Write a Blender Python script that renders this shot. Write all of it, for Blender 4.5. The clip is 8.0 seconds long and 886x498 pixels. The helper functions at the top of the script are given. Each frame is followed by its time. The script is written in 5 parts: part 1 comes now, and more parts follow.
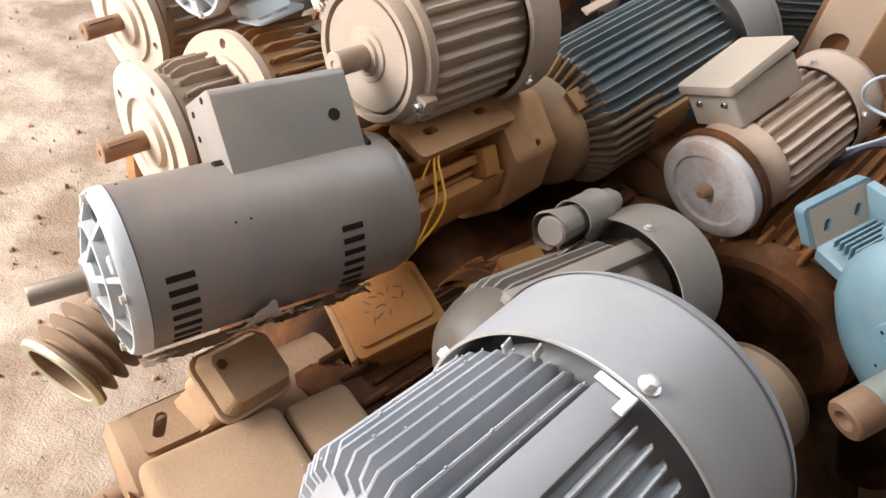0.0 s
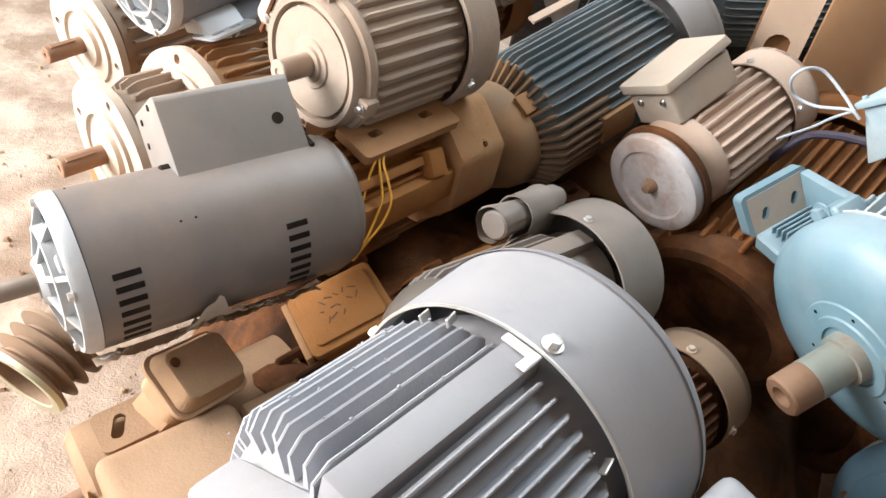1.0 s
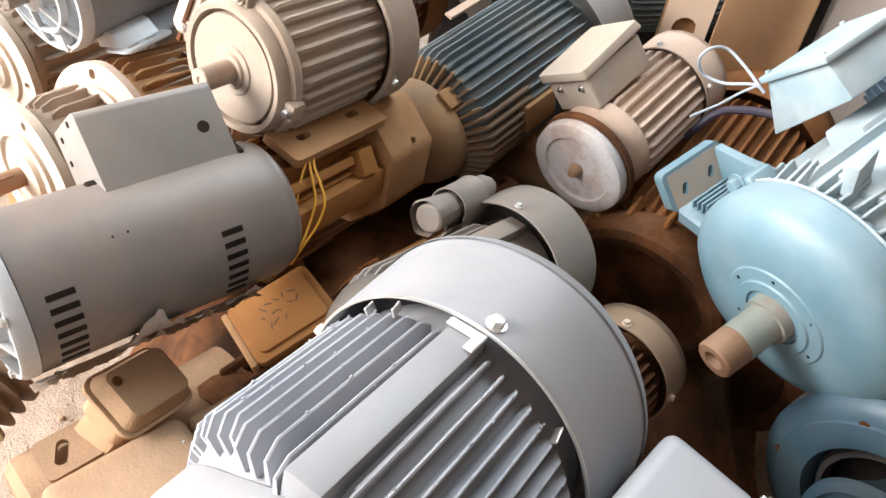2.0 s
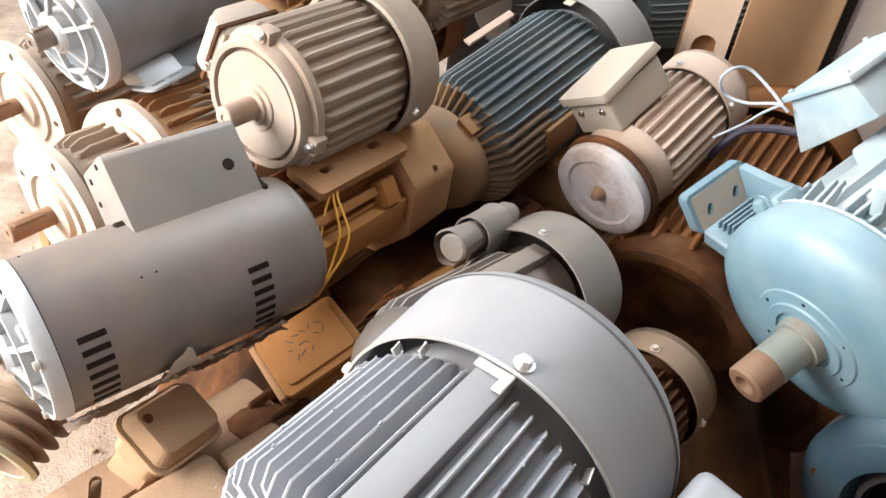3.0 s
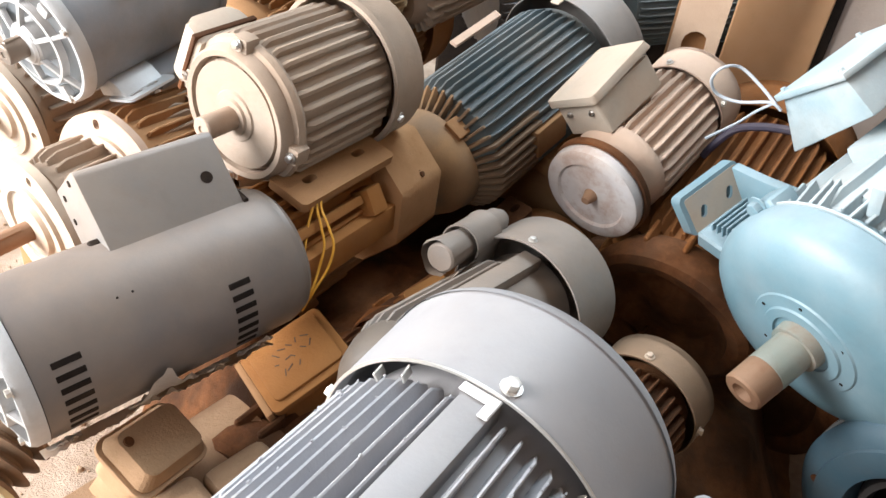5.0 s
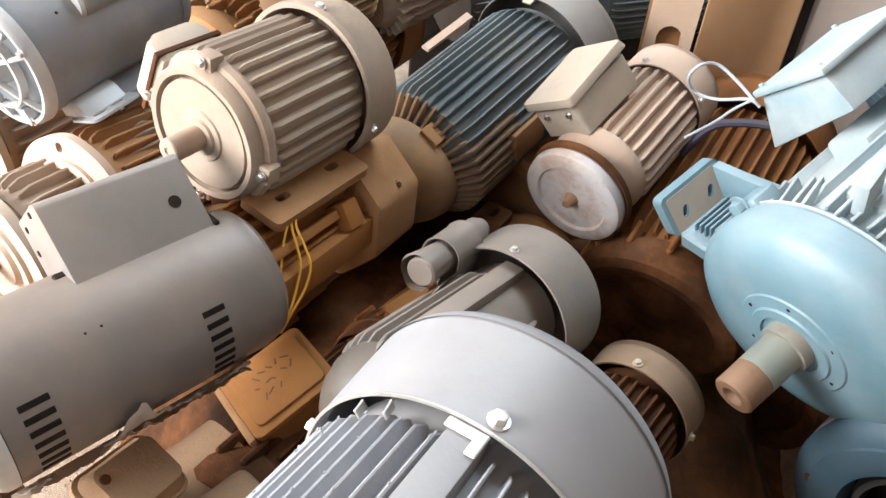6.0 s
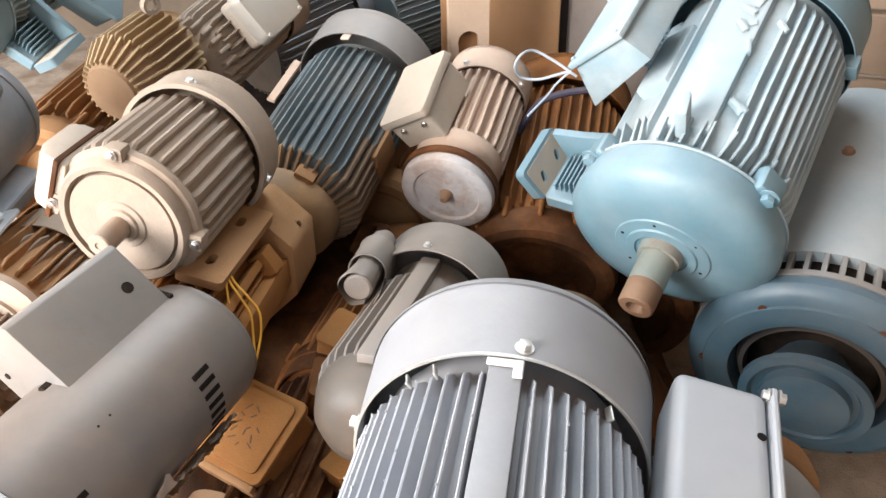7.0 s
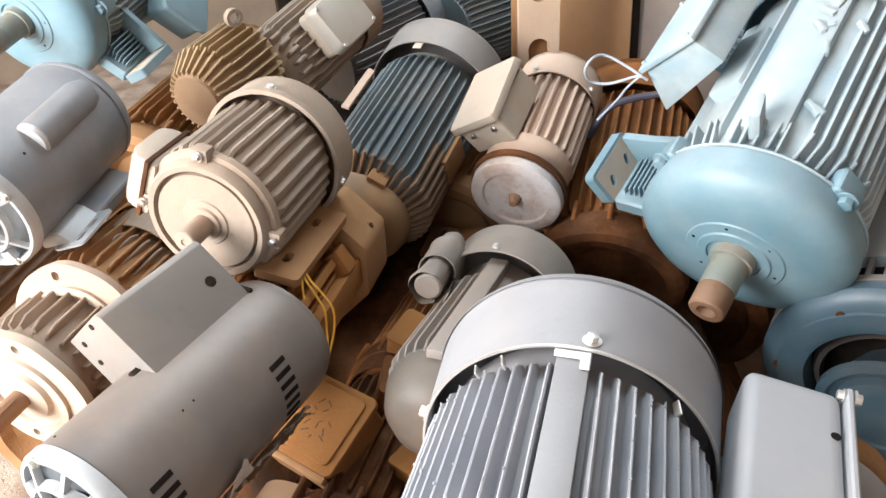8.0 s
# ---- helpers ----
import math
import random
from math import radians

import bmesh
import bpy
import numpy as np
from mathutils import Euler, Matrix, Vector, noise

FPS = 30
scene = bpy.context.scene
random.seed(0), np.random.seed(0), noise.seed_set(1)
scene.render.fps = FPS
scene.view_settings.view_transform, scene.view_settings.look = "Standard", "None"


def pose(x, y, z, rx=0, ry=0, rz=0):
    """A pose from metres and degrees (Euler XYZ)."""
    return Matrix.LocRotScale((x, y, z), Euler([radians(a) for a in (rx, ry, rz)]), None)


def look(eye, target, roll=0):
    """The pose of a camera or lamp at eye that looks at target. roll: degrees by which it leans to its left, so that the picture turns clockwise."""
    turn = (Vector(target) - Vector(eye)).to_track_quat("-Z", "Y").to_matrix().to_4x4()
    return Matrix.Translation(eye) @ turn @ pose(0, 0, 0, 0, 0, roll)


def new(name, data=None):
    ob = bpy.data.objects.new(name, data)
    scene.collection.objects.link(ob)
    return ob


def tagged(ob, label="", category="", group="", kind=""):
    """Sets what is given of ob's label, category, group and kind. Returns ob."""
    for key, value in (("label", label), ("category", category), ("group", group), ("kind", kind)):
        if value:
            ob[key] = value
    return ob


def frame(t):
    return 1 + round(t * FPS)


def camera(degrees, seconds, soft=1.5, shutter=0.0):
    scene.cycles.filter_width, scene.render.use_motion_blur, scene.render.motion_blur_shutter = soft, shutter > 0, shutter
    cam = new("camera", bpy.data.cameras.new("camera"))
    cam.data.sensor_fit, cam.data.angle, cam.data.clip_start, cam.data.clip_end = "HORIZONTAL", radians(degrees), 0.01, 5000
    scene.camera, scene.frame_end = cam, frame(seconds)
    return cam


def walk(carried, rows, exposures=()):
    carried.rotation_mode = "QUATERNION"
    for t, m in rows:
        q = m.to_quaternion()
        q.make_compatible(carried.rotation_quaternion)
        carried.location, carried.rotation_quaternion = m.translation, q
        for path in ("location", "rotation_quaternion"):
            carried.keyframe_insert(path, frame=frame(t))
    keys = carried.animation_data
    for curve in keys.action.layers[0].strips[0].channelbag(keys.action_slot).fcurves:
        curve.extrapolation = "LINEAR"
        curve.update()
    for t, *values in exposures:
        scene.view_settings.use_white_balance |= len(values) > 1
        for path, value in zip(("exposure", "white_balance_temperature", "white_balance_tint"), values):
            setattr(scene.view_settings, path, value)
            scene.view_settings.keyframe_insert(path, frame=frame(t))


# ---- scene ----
cam = camera(60.3, 8.0)
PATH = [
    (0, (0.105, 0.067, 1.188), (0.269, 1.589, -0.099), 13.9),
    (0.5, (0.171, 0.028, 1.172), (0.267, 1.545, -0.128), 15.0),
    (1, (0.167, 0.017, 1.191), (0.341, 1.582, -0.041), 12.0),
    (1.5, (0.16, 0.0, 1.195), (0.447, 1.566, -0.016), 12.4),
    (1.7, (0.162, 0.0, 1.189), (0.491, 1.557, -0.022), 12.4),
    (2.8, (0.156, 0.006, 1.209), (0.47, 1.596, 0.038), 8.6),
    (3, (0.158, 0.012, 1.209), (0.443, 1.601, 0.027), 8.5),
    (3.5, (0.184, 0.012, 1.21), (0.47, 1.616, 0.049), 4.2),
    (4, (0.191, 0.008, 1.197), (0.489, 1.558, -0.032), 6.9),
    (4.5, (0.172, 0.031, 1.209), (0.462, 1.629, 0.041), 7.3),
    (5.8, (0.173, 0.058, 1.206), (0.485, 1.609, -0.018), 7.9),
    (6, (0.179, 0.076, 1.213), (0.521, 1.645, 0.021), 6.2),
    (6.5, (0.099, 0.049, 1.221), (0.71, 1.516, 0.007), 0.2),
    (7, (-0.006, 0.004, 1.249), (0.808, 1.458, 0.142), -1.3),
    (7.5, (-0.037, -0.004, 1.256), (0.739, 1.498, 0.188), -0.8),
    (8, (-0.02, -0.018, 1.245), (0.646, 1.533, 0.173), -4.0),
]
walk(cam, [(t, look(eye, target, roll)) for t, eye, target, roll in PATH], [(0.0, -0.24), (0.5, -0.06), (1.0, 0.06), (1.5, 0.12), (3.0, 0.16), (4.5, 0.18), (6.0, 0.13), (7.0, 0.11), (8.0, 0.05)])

# ---- light: daylight from a wide doorway behind the camera's left, dim shed elsewhere, plus two added fill lamps ----
world = bpy.data.worlds.new("world")
scene.world = world
world.use_nodes = True
wn = world.node_tree
sky = wn.nodes.new("ShaderNodeTexSky")
sky.sky_type = "NISHITA"
sky.sun_disc = False
sky.sun_elevation = radians(48)
sky.sun_rotation = radians(250)
wn.nodes["Background"].inputs["Strength"].default_value = 0.12
wn.links.new(sky.outputs["Color"], wn.nodes["Background"].inputs["Color"])


def area(name, eye, target, sx, sy, power, colour):
    lamp = bpy.data.lights.new(name, "AREA")
    lamp.shape, lamp.size, lamp.size_y, lamp.energy, lamp.color = "RECTANGLE", sx, sy, power, colour
    ob = new(name, lamp)
    ob.matrix_world = look(eye, target)
    return ob


area("doorway_daylight", (-2.55, 0.6, 1.65), (0.4, 1.0, 0.6), 2.2, 1.9, 330, (1.0, 0.985, 0.98))
# added fill from behind on the left, for the tops; no known window
area("rear_left_fill", (-1.55, -1.6, 2.4), (0.35, 0.8, 0.5), 1.5, 0.95, 22, (0.88, 0.94, 1.0))
# added fill hung below the closed ceiling, standing in for soft overhead light
area("overhead_fill", (0.95, 1.9, 3.28), (0.7, 0.95, 0.5), 2.2, 1.6, 152, (0.75, 0.89, 1.0))


# ---- materials ----
def ramp(nt, fac, lo, hi, c0=(0, 0, 0, 1), c1=(1, 1, 1, 1)):
    n = nt.nodes.new("ShaderNodeValToRGB")
    n.color_ramp.elements[0].position, n.color_ramp.elements[1].position = lo, hi
    n.color_ramp.elements[0].color, n.color_ramp.elements[1].color = c0, c1
    nt.links.new(fac, n.inputs[0])
    return n.outputs[0]


def noise_at(nt, coord, scale, detail=4.0, rough=0.55):
    n = nt.nodes.new("ShaderNodeTexNoise")
    n.inputs["Scale"].default_value, n.inputs["Detail"].default_value, n.inputs["Roughness"].default_value = scale, detail, rough
    nt.links.new(coord, n.inputs["Vector"])
    return n.outputs[0]


def mix(nt, fac, a, b):
    n = nt.nodes.new("ShaderNodeMix")
    n.data_type = "RGBA"
    for sock, v in ((n.inputs[0], fac), (n.inputs[6], a), (n.inputs[7], b)):
        if isinstance(v, (int, float)):
            sock.default_value = v
        elif isinstance(v, tuple):
            sock.default_value = (*v, 1)
        else:
            nt.links.new(v, sock)
    return n.outputs[2]


def maths(nt, op, a, b):
    n = nt.nodes.new("ShaderNodeMath")
    n.operation = op
    for sock, v in zip(n.inputs, (a, b)):
        if isinstance(v, (int, float)):
            sock.default_value = v
        else:
            nt.links.new(v, sock)
    return n.outputs[0]


def surface(name, base, patchy, dust=(0.45, 0.30, 0.19), dusting=0.0, rough=0.45, metal=0.0, bump=0.15, scale=1.0, rust=0.0, speck=0.15, spec=0.5, grime=0.22):
    """Painted or bare metal: patches of a second tone, settled dust on what faces up and in the grain, rust spots, fine relief."""
    m = bpy.data.materials.new(name)
    m.use_nodes = True
    nt = m.node_tree
    bsdf = nt.nodes["Principled BSDF"]
    geo = nt.nodes.new("ShaderNodeNewGeometry")
    pos = geo.outputs["Position"]
    big = noise_at(nt, pos, 9 * scale, 5)
    mid = noise_at(nt, pos, 38 * scale, 6, 0.65)
    fine = noise_at(nt, pos, 260 * scale, 3, 0.7)
    col = mix(nt, ramp(nt, big, 0.38, 0.66), base, patchy)
    dark = tuple(c * 0.62 for c in base)
    col = mix(nt, maths(nt, "MULTIPLY", ramp(nt, mid, 0.56, 0.78), speck), col, dark)
    smear = ramp(nt, noise_at(nt, pos, 17 * scale, 8, 0.72), 0.50, 0.72)
    col = mix(nt, maths(nt, "MULTIPLY", smear, grime), col, tuple(0.45 * c + 0.55 * k for c, k in zip(base, (0.13, 0.085, 0.055))))
    film = ramp(nt, noise_at(nt, pos, 5.5 * scale, 9, 0.68), 0.46, 0.74)
    col = mix(nt, maths(nt, "MULTIPLY", film, min(0.5, 0.6 * grime + 0.5 * dusting)), col, tuple(0.30 * c + 0.70 * k for c, k in zip(base, (0.34, 0.215, 0.130))))
    if rust:
        spots = maths(nt, "MULTIPLY", ramp(nt, maths(nt, "ADD", maths(nt, "MULTIPLY", big, 0.5), maths(nt, "MULTIPLY", mid, 0.5)), 0.50, 0.62), rust)
        col = mix(nt, spots, col, (0.22, 0.085, 0.035))
    if dusting:
        sep = nt.nodes.new("ShaderNodeSeparateXYZ")
        nt.links.new(geo.outputs["Normal"], sep.inputs[0])
        up = ramp(nt, maths(nt, "ADD", sep.outputs["Z"], maths(nt, "MULTIPLY", mid, 0.5)), 0.0, 1.15)
        lay = maths(nt, "ADD", maths(nt, "MULTIPLY", up, 0.55), maths(nt, "MULTIPLY", ramp(nt, big, 0.25, 0.7), 0.55))
        fac = maths(nt, "MULTIPLY", lay, dusting)
        dust_tone = mix(nt, mid, tuple(c * 0.78 for c in dust), tuple(min(1, c * 1.15) for c in dust))
        col = mix(nt, fac, col, dust_tone)
        nt.links.new(maths(nt, "ADD", maths(nt, "MULTIPLY", fac, 0.9 - rough), rough), bsdf.inputs["Roughness"])
    else:
        nt.links.new(maths(nt, "ADD", maths(nt, "MULTIPLY", mid, 0.2), rough - 0.1), bsdf.inputs["Roughness"])
    nt.links.new(col, bsdf.inputs["Base Color"])
    bsdf.inputs["Metallic"].default_value = metal
    bsdf.inputs["Specular IOR Level"].default_value = spec
    bp = nt.nodes.new("ShaderNodeBump")
    bp.inputs["Strength"].default_value, bp.inputs["Distance"].default_value = bump, 0.004
    nt.links.new(maths(nt, "ADD", fine, maths(nt, "MULTIPLY", mid, 1.6)), bp.inputs["Height"])
    nt.links.new(bp.outputs[0], bsdf.inputs["Normal"])
    return m


DUST = (0.50, 0.32, 0.19)
GREY = surface("grey_paint", (0.268, 0.278, 0.298), (0.305, 0.312, 0.328), DUST, 0.09, 0.44, 0.0, 0.06, 1, 0.0, 0.2, 0.45, 0.14)
GREY_FIN = surface("thick_pale_grey_paint", (0.33, 0.352, 0.39), (0.41, 0.425, 0.455), DUST, 0.10, 0.40, 0.0, 0.14, 1, 0.0, 0.25, 0.5, 0.2)
GREY_PALE = surface("pale_grey_enamel", (0.38, 0.395, 0.42), (0.42, 0.43, 0.45), DUST, 0.10, 0.38, 0.0, 0.05, 1, 0.0, 0.15, 0.5, 0.12)
GREY_B = surface("brown_grey_paint", (0.112, 0.113, 0.118), (0.15, 0.143, 0.138), DUST, 0.17, 0.38, 0.0, 0.05, 1, 0.0, 0.3, 0.5, 0.3)
BOX_GREY = surface("pale_grey_box_paint", (0.195, 0.193, 0.190), (0.235, 0.23, 0.222), DUST, 0.15, 0.38, 0.0, 0.06, 1, 0.0, 0.25, 0.5, 0.3)
GREY_WARM = surface("warm_grey_paint", (0.30, 0.29, 0.285), (0.34, 0.32, 0.31), DUST, 0.22, 0.5, 0.0, 0.07, 1, 0.0, 0.14)
GREY_DUSTY = surface("dusty_grey_paint", (0.165, 0.168, 0.172), (0.21, 0.205, 0.20), (0.38, 0.28, 0.20), 0.22, 0.45, 0, 0.10, 1, 0.05, 0.3, 0.5, 0.35)
# darker copy of the slate paint, with the bells' inner shade in it
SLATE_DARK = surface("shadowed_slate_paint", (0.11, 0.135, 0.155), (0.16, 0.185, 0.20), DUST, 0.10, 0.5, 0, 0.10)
GREY_SMALL = surface("dusty_warm_grey_paint", (0.175, 0.165, 0.158), (0.22, 0.20, 0.185), (0.38, 0.27, 0.185), 0.32, 0.42, 0, 0.12, 1, 0.06, 0.35, 0.5, 0.5)
SLATE = surface("slate_grey_paint", (0.15, 0.175, 0.205), (0.22, 0.24, 0.265), DUST, 0.12, 0.42, 0, 0.08, 1, 0.0, 0.3, 0.5, 0.3)
BLUE = surface("pale_blue_paint", (0.132, 0.252, 0.308), (0.172, 0.290, 0.348), (0.48, 0.43, 0.40), 0.18, 0.40, 0, 0.06, 1, 0, 0.2, 0.45)
# dusty blue of the ribs, also the strongly lit tone of the box
BLUE_DUSTY_LIT = surface("dusty_and_lit_pale_blue", (0.26, 0.37, 0.42), (0.37, 0.46, 0.49), (0.56, 0.53, 0.50), 0.32, 0.5, 0, 0.16, 1, 0.03, 0.35, 0.5, 0.35)
# blue-grey paint lowered in tone for parts that stand in shade
BLUE_SHADED = surface("blue_grey_paint_with_shade", (0.040, 0.10, 0.145), (0.065, 0.13, 0.175), (0.40, 0.33, 0.27), 0.10, 0.36, 0, 0.08)
TEAL = surface("dark_teal_paint", (0.050, 0.108, 0.14), (0.095, 0.15, 0.175), (0.42, 0.28, 0.18), 0.22, 0.5, 0, 0.12, 1, 0.0, 0.3)
TEAL_DUSTY = surface("teal_paint_under_dust", (0.05, 0.085, 0.10), (0.14, 0.115, 0.085), (0.42, 0.235, 0.105), 0.85, 0.6, 0, 0.15, 1, 0.0, 0.3)
TAN = surface("dust_coated_grey_paint", (0.285, 0.24, 0.20), (0.345, 0.28, 0.225), (0.42, 0.305, 0.22), 0.62, 0.75, 0, 0.26, 1, 0.10, 0.35, 0.4, 0.5)
BROWN = surface("thick_brown_dust", (0.25, 0.12, 0.048), (0.36, 0.19, 0.085), (0.42, 0.235, 0.118), 0.8, 0.9, 0, 0.32, 1, 0.25, 0.45, 0.15, 0.5)
PALE_DUST = surface("pale_brown_dust", (0.235, 0.145, 0.085), (0.32, 0.205, 0.125), (0.37, 0.245, 0.155), 0.7, 0.9, 0, 0.30, 1, 0.2, 0.4, 0.15, 0.45)
YELLOW_DUST = surface("yellowish_dust", (0.27, 0.175, 0.085), (0.35, 0.24, 0.13), (0.42, 0.30, 0.18), 0.6, 0.9, 0, 0.3, 1, 0.15, 0.4, 0.15, 0.4)
GREY_BROWN = surface("dusty_brown_paint", (0.155, 0.104, 0.068), (0.205, 0.138, 0.088), (0.32, 0.21, 0.13), 0.40, 0.7, 0, 0.14, 1, 0.2, 0.35, 0.4, 0.4)
# dusty grey darkened for a bell that sits in shade
DARK_BELL = surface("dusty_grey_with_gap_shade", (0.085, 0.076, 0.068), (0.125, 0.106, 0.088), (0.26, 0.19, 0.13), 0.18, 0.5, 0, 0.14, 1, 0.15, 0.35, 0.5, 0.4)
SANDY = surface("sandy_brown_dust", (0.33, 0.20, 0.11), (0.42, 0.265, 0.155), (0.47, 0.31, 0.19), 0.7, 0.9, 0, 0.30, 1, 0.15, 0.4, 0.15, 0.35)
OCHRE = surface("ochre_dust", (0.245, 0.092, 0.022), (0.34, 0.145, 0.040), (0.37, 0.165, 0.054), 0.6, 0.9, 0, 0.28, 1, 0.25, 0.45, 0.15, 0.22)
# rust brown taken nearly to black, so the gaps look shaded
GAP_RUST = surface("rust_darkened_for_gaps", (0.028, 0.011, 0.005), (0.11, 0.038, 0.010), (0.30, 0.13, 0.045), 0.06, 0.85, 0, 0.6, 1, 0.3, 0.5, 0.2)
# rusty iron, its brown lowered further to hold the shade between motors
RUSTY_SHADED = surface("rusty_iron_with_gap_shade", (0.046, 0.016, 0.006), (0.098, 0.034, 0.010), (0.28, 0.12, 0.042), 0.10, 0.85, 0, 0.4, 1, 0.4, 0.5, 0.2, 0.25)
PINK = surface("faded_dusty_paint", (0.44, 0.33, 0.265), (0.48, 0.35, 0.275), (0.53, 0.38, 0.28), 0.7, 0.75, 0, 0.16, 1, 0.1, 0.25)
CREAM = surface("dusty_cream_paint", (0.43, 0.385, 0.325), (0.51, 0.44, 0.365), (0.50, 0.37, 0.27), 0.6, 0.5, 0, 0.14, 1, 0.10, 0.35, 0.5, 0.4)
PLATE = surface("worn_white_disc_paint", (0.48, 0.48, 0.50), (0.56, 0.53, 0.52), (0.52, 0.37, 0.27), 0.35, 0.5, 0, 0.10, 1, 0.45, 0.3, 0.5, 0.35)
STEEL = surface("bright_steel", (0.55, 0.54, 0.53), (0.62, 0.60, 0.58), DUST, 0.1, 0.32, 1.0, 0.06)
ZINC = surface("zinc_bolt", (0.62, 0.62, 0.60), (0.70, 0.69, 0.66), DUST, 0.12, 0.38, 0.7, 0.05)
ZINC_BRIGHT = surface("white_primer", (0.66, 0.68, 0.69), (0.72, 0.73, 0.73), DUST, 0.08, 0.45, 0, 0.05)
ALU = surface("raw_aluminium_casting", (0.46, 0.50, 0.53), (0.56, 0.59, 0.61), DUST, 0.14, 0.42, 0.25, 0.14, 1, 0.0, 0.3, 0.5, 0.35)
SHAFT = surface("oily_steel_shaft", (0.20, 0.185, 0.17), (0.28, 0.25, 0.22), DUST, 0.2, 0.4, 0.6, 0.08, 1, 0.15)
SHAFT_RUST = surface("rusted_shaft", (0.205, 0.108, 0.062), (0.30, 0.18, 0.112), (0.42, 0.27, 0.17), 0.18, 0.65, 0.1, 0.18, 1, 0.4, 0.4)
SHAFT_BLUE = surface("painted_shaft", (0.20, 0.245, 0.225), (0.26, 0.28, 0.25), (0.40, 0.29, 0.20), 0.14, 0.5, 0, 0.08, 1, 0.3, 0.3, 0.5, 0.35)
# near black: the shade inside slots, holes and recesses; also rivets and trim
BLACK = surface("near_black_shade_and_trim", (0.008, 0.007, 0.007), (0.014, 0.011, 0.010), DUST, 0.01, 0.85, 0, 0.1, 1, 0, 0.1, 0.1)
RUBBER = surface("black_rubber", (0.028, 0.028, 0.03), (0.04, 0.04, 0.042), DUST, 0.08, 0.6, 0, 0.08)
YELLOW = surface("yellow_cable", (0.75, 0.36, 0.02), (0.80, 0.40, 0.03), DUST, 0.1, 0.45, 0, 0.02)
WHITE_WIRE = surface("white_cable", (0.40, 0.47, 0.54), (0.36, 0.42, 0.48), DUST, 0.15, 0.45, 0, 0.02)
NAVY = surface("dark_blue_cable", (0.010, 0.012, 0.035), (0.014, 0.016, 0.045), DUST, 0.05, 0.5, 0, 0.02)
FLOOR = surface("dusty_concrete", (0.25, 0.175, 0.125), (0.57, 0.47, 0.385), (0.52, 0.41, 0.32), 0.30, 0.92, 0, 0.9, 0.9, 0.0, 0.9, 0.1, 0.45)
GRIT = surface("dark_grit", (0.28, 0.18, 0.11), (0.42, 0.30, 0.21), DUST, 0.3, 0.9, 0, 0.1)
# kept dark so the unseen walls and ceiling bounce little light
WALL = surface("unseen_wall_tone", (0.20, 0.16, 0.125), (0.25, 0.20, 0.155), DUST, 0.2, 0.9, 0, 0.4, 0.5, 0, 0.4, 0.1)
# board brown raised well up, with the strong light on it included
BOARD = surface("orange_brown_board_lit", (0.74, 0.42, 0.21), (0.80, 0.50, 0.28), DUST, 0.15, 0.45, 0, 0.08, 0.6, 0, 0.2, 0.5, 0.12)
CARD = surface("pale_dusty_wood", (0.52, 0.38, 0.28), (0.60, 0.46, 0.35), DUST, 0.3, 0.8, 0, 0.2, 0.8, 0, 0.3)
CHALK = surface("chalky_flaked_paint", (0.60, 0.56, 0.52), (0.68, 0.63, 0.58), DUST, 0.2, 0.8, 0, 0.25, 1, 0.05, 0.3)
PALE_STONE = surface("pale_dusty_stone", (0.42, 0.37, 0.34), (0.50, 0.44, 0.40), DUST, 0.25, 0.8, 0, 0.25, 0.8, 0, 0.35)
BRASS = surface("yellowed_zinc", (0.50, 0.50, 0.33), (0.58, 0.56, 0.40), DUST, 0.15, 0.4, 0.5, 0.08)
INK = surface("black_ink", (0.05, 0.03, 0.02), (0.07, 0.04, 0.025), DUST, 0.1, 0.8, 0, 0.02)


# ---- mesh helpers ----
def part(name, bm, material, parent=None, label="", m=None, smooth=35):
    me = bpy.data.meshes.new(name)
    bm.normal_update()
    for e in bm.edges:
        e.smooth = not (len(e.link_faces) == 2 and e.calc_face_angle(0) > radians(smooth))
    for f in bm.faces:
        f.smooth = True
    bm.to_mesh(me)
    bm.free()
    me.materials.append(material)
    ob = new(name, me)
    if parent is not None:
        ob.parent = parent
    if m is not None:
        ob.matrix_basis = m
    if label:
        tagged(ob, label)
    return ob


def again(ob, m):
    """A repeat of a part: an object of its own on the same mesh."""
    o = bpy.data.objects.new(ob.name, ob.data)
    scene.collection.objects.link(o)
    o.parent = ob.parent
    o.matrix_basis = m
    return o


def thing(name, label, category, group="", m=None, kind=""):
    ob = new(name)
    ob.empty_display_size = 0.02
    if m is not None:
        ob.matrix_basis = m
    return tagged(ob, label, category, group, kind)


def along(p, yaw, pitch, roll=0):
    """A frame at p whose x axis points along yaw and pitch (degrees), z upward before the roll."""
    a = Vector((math.cos(radians(pitch)) * math.cos(radians(yaw)), math.cos(radians(pitch)) * math.sin(radians(yaw)), math.sin(radians(pitch))))
    h = Vector((0, 0, 1))
    h = (h - a * h.dot(a)).normalized()
    y = h.cross(a)
    m = Matrix((a, y, h)).transposed().to_4x4()
    return Matrix.Translation(p) @ m @ Matrix.Rotation(radians(roll), 4, "X")


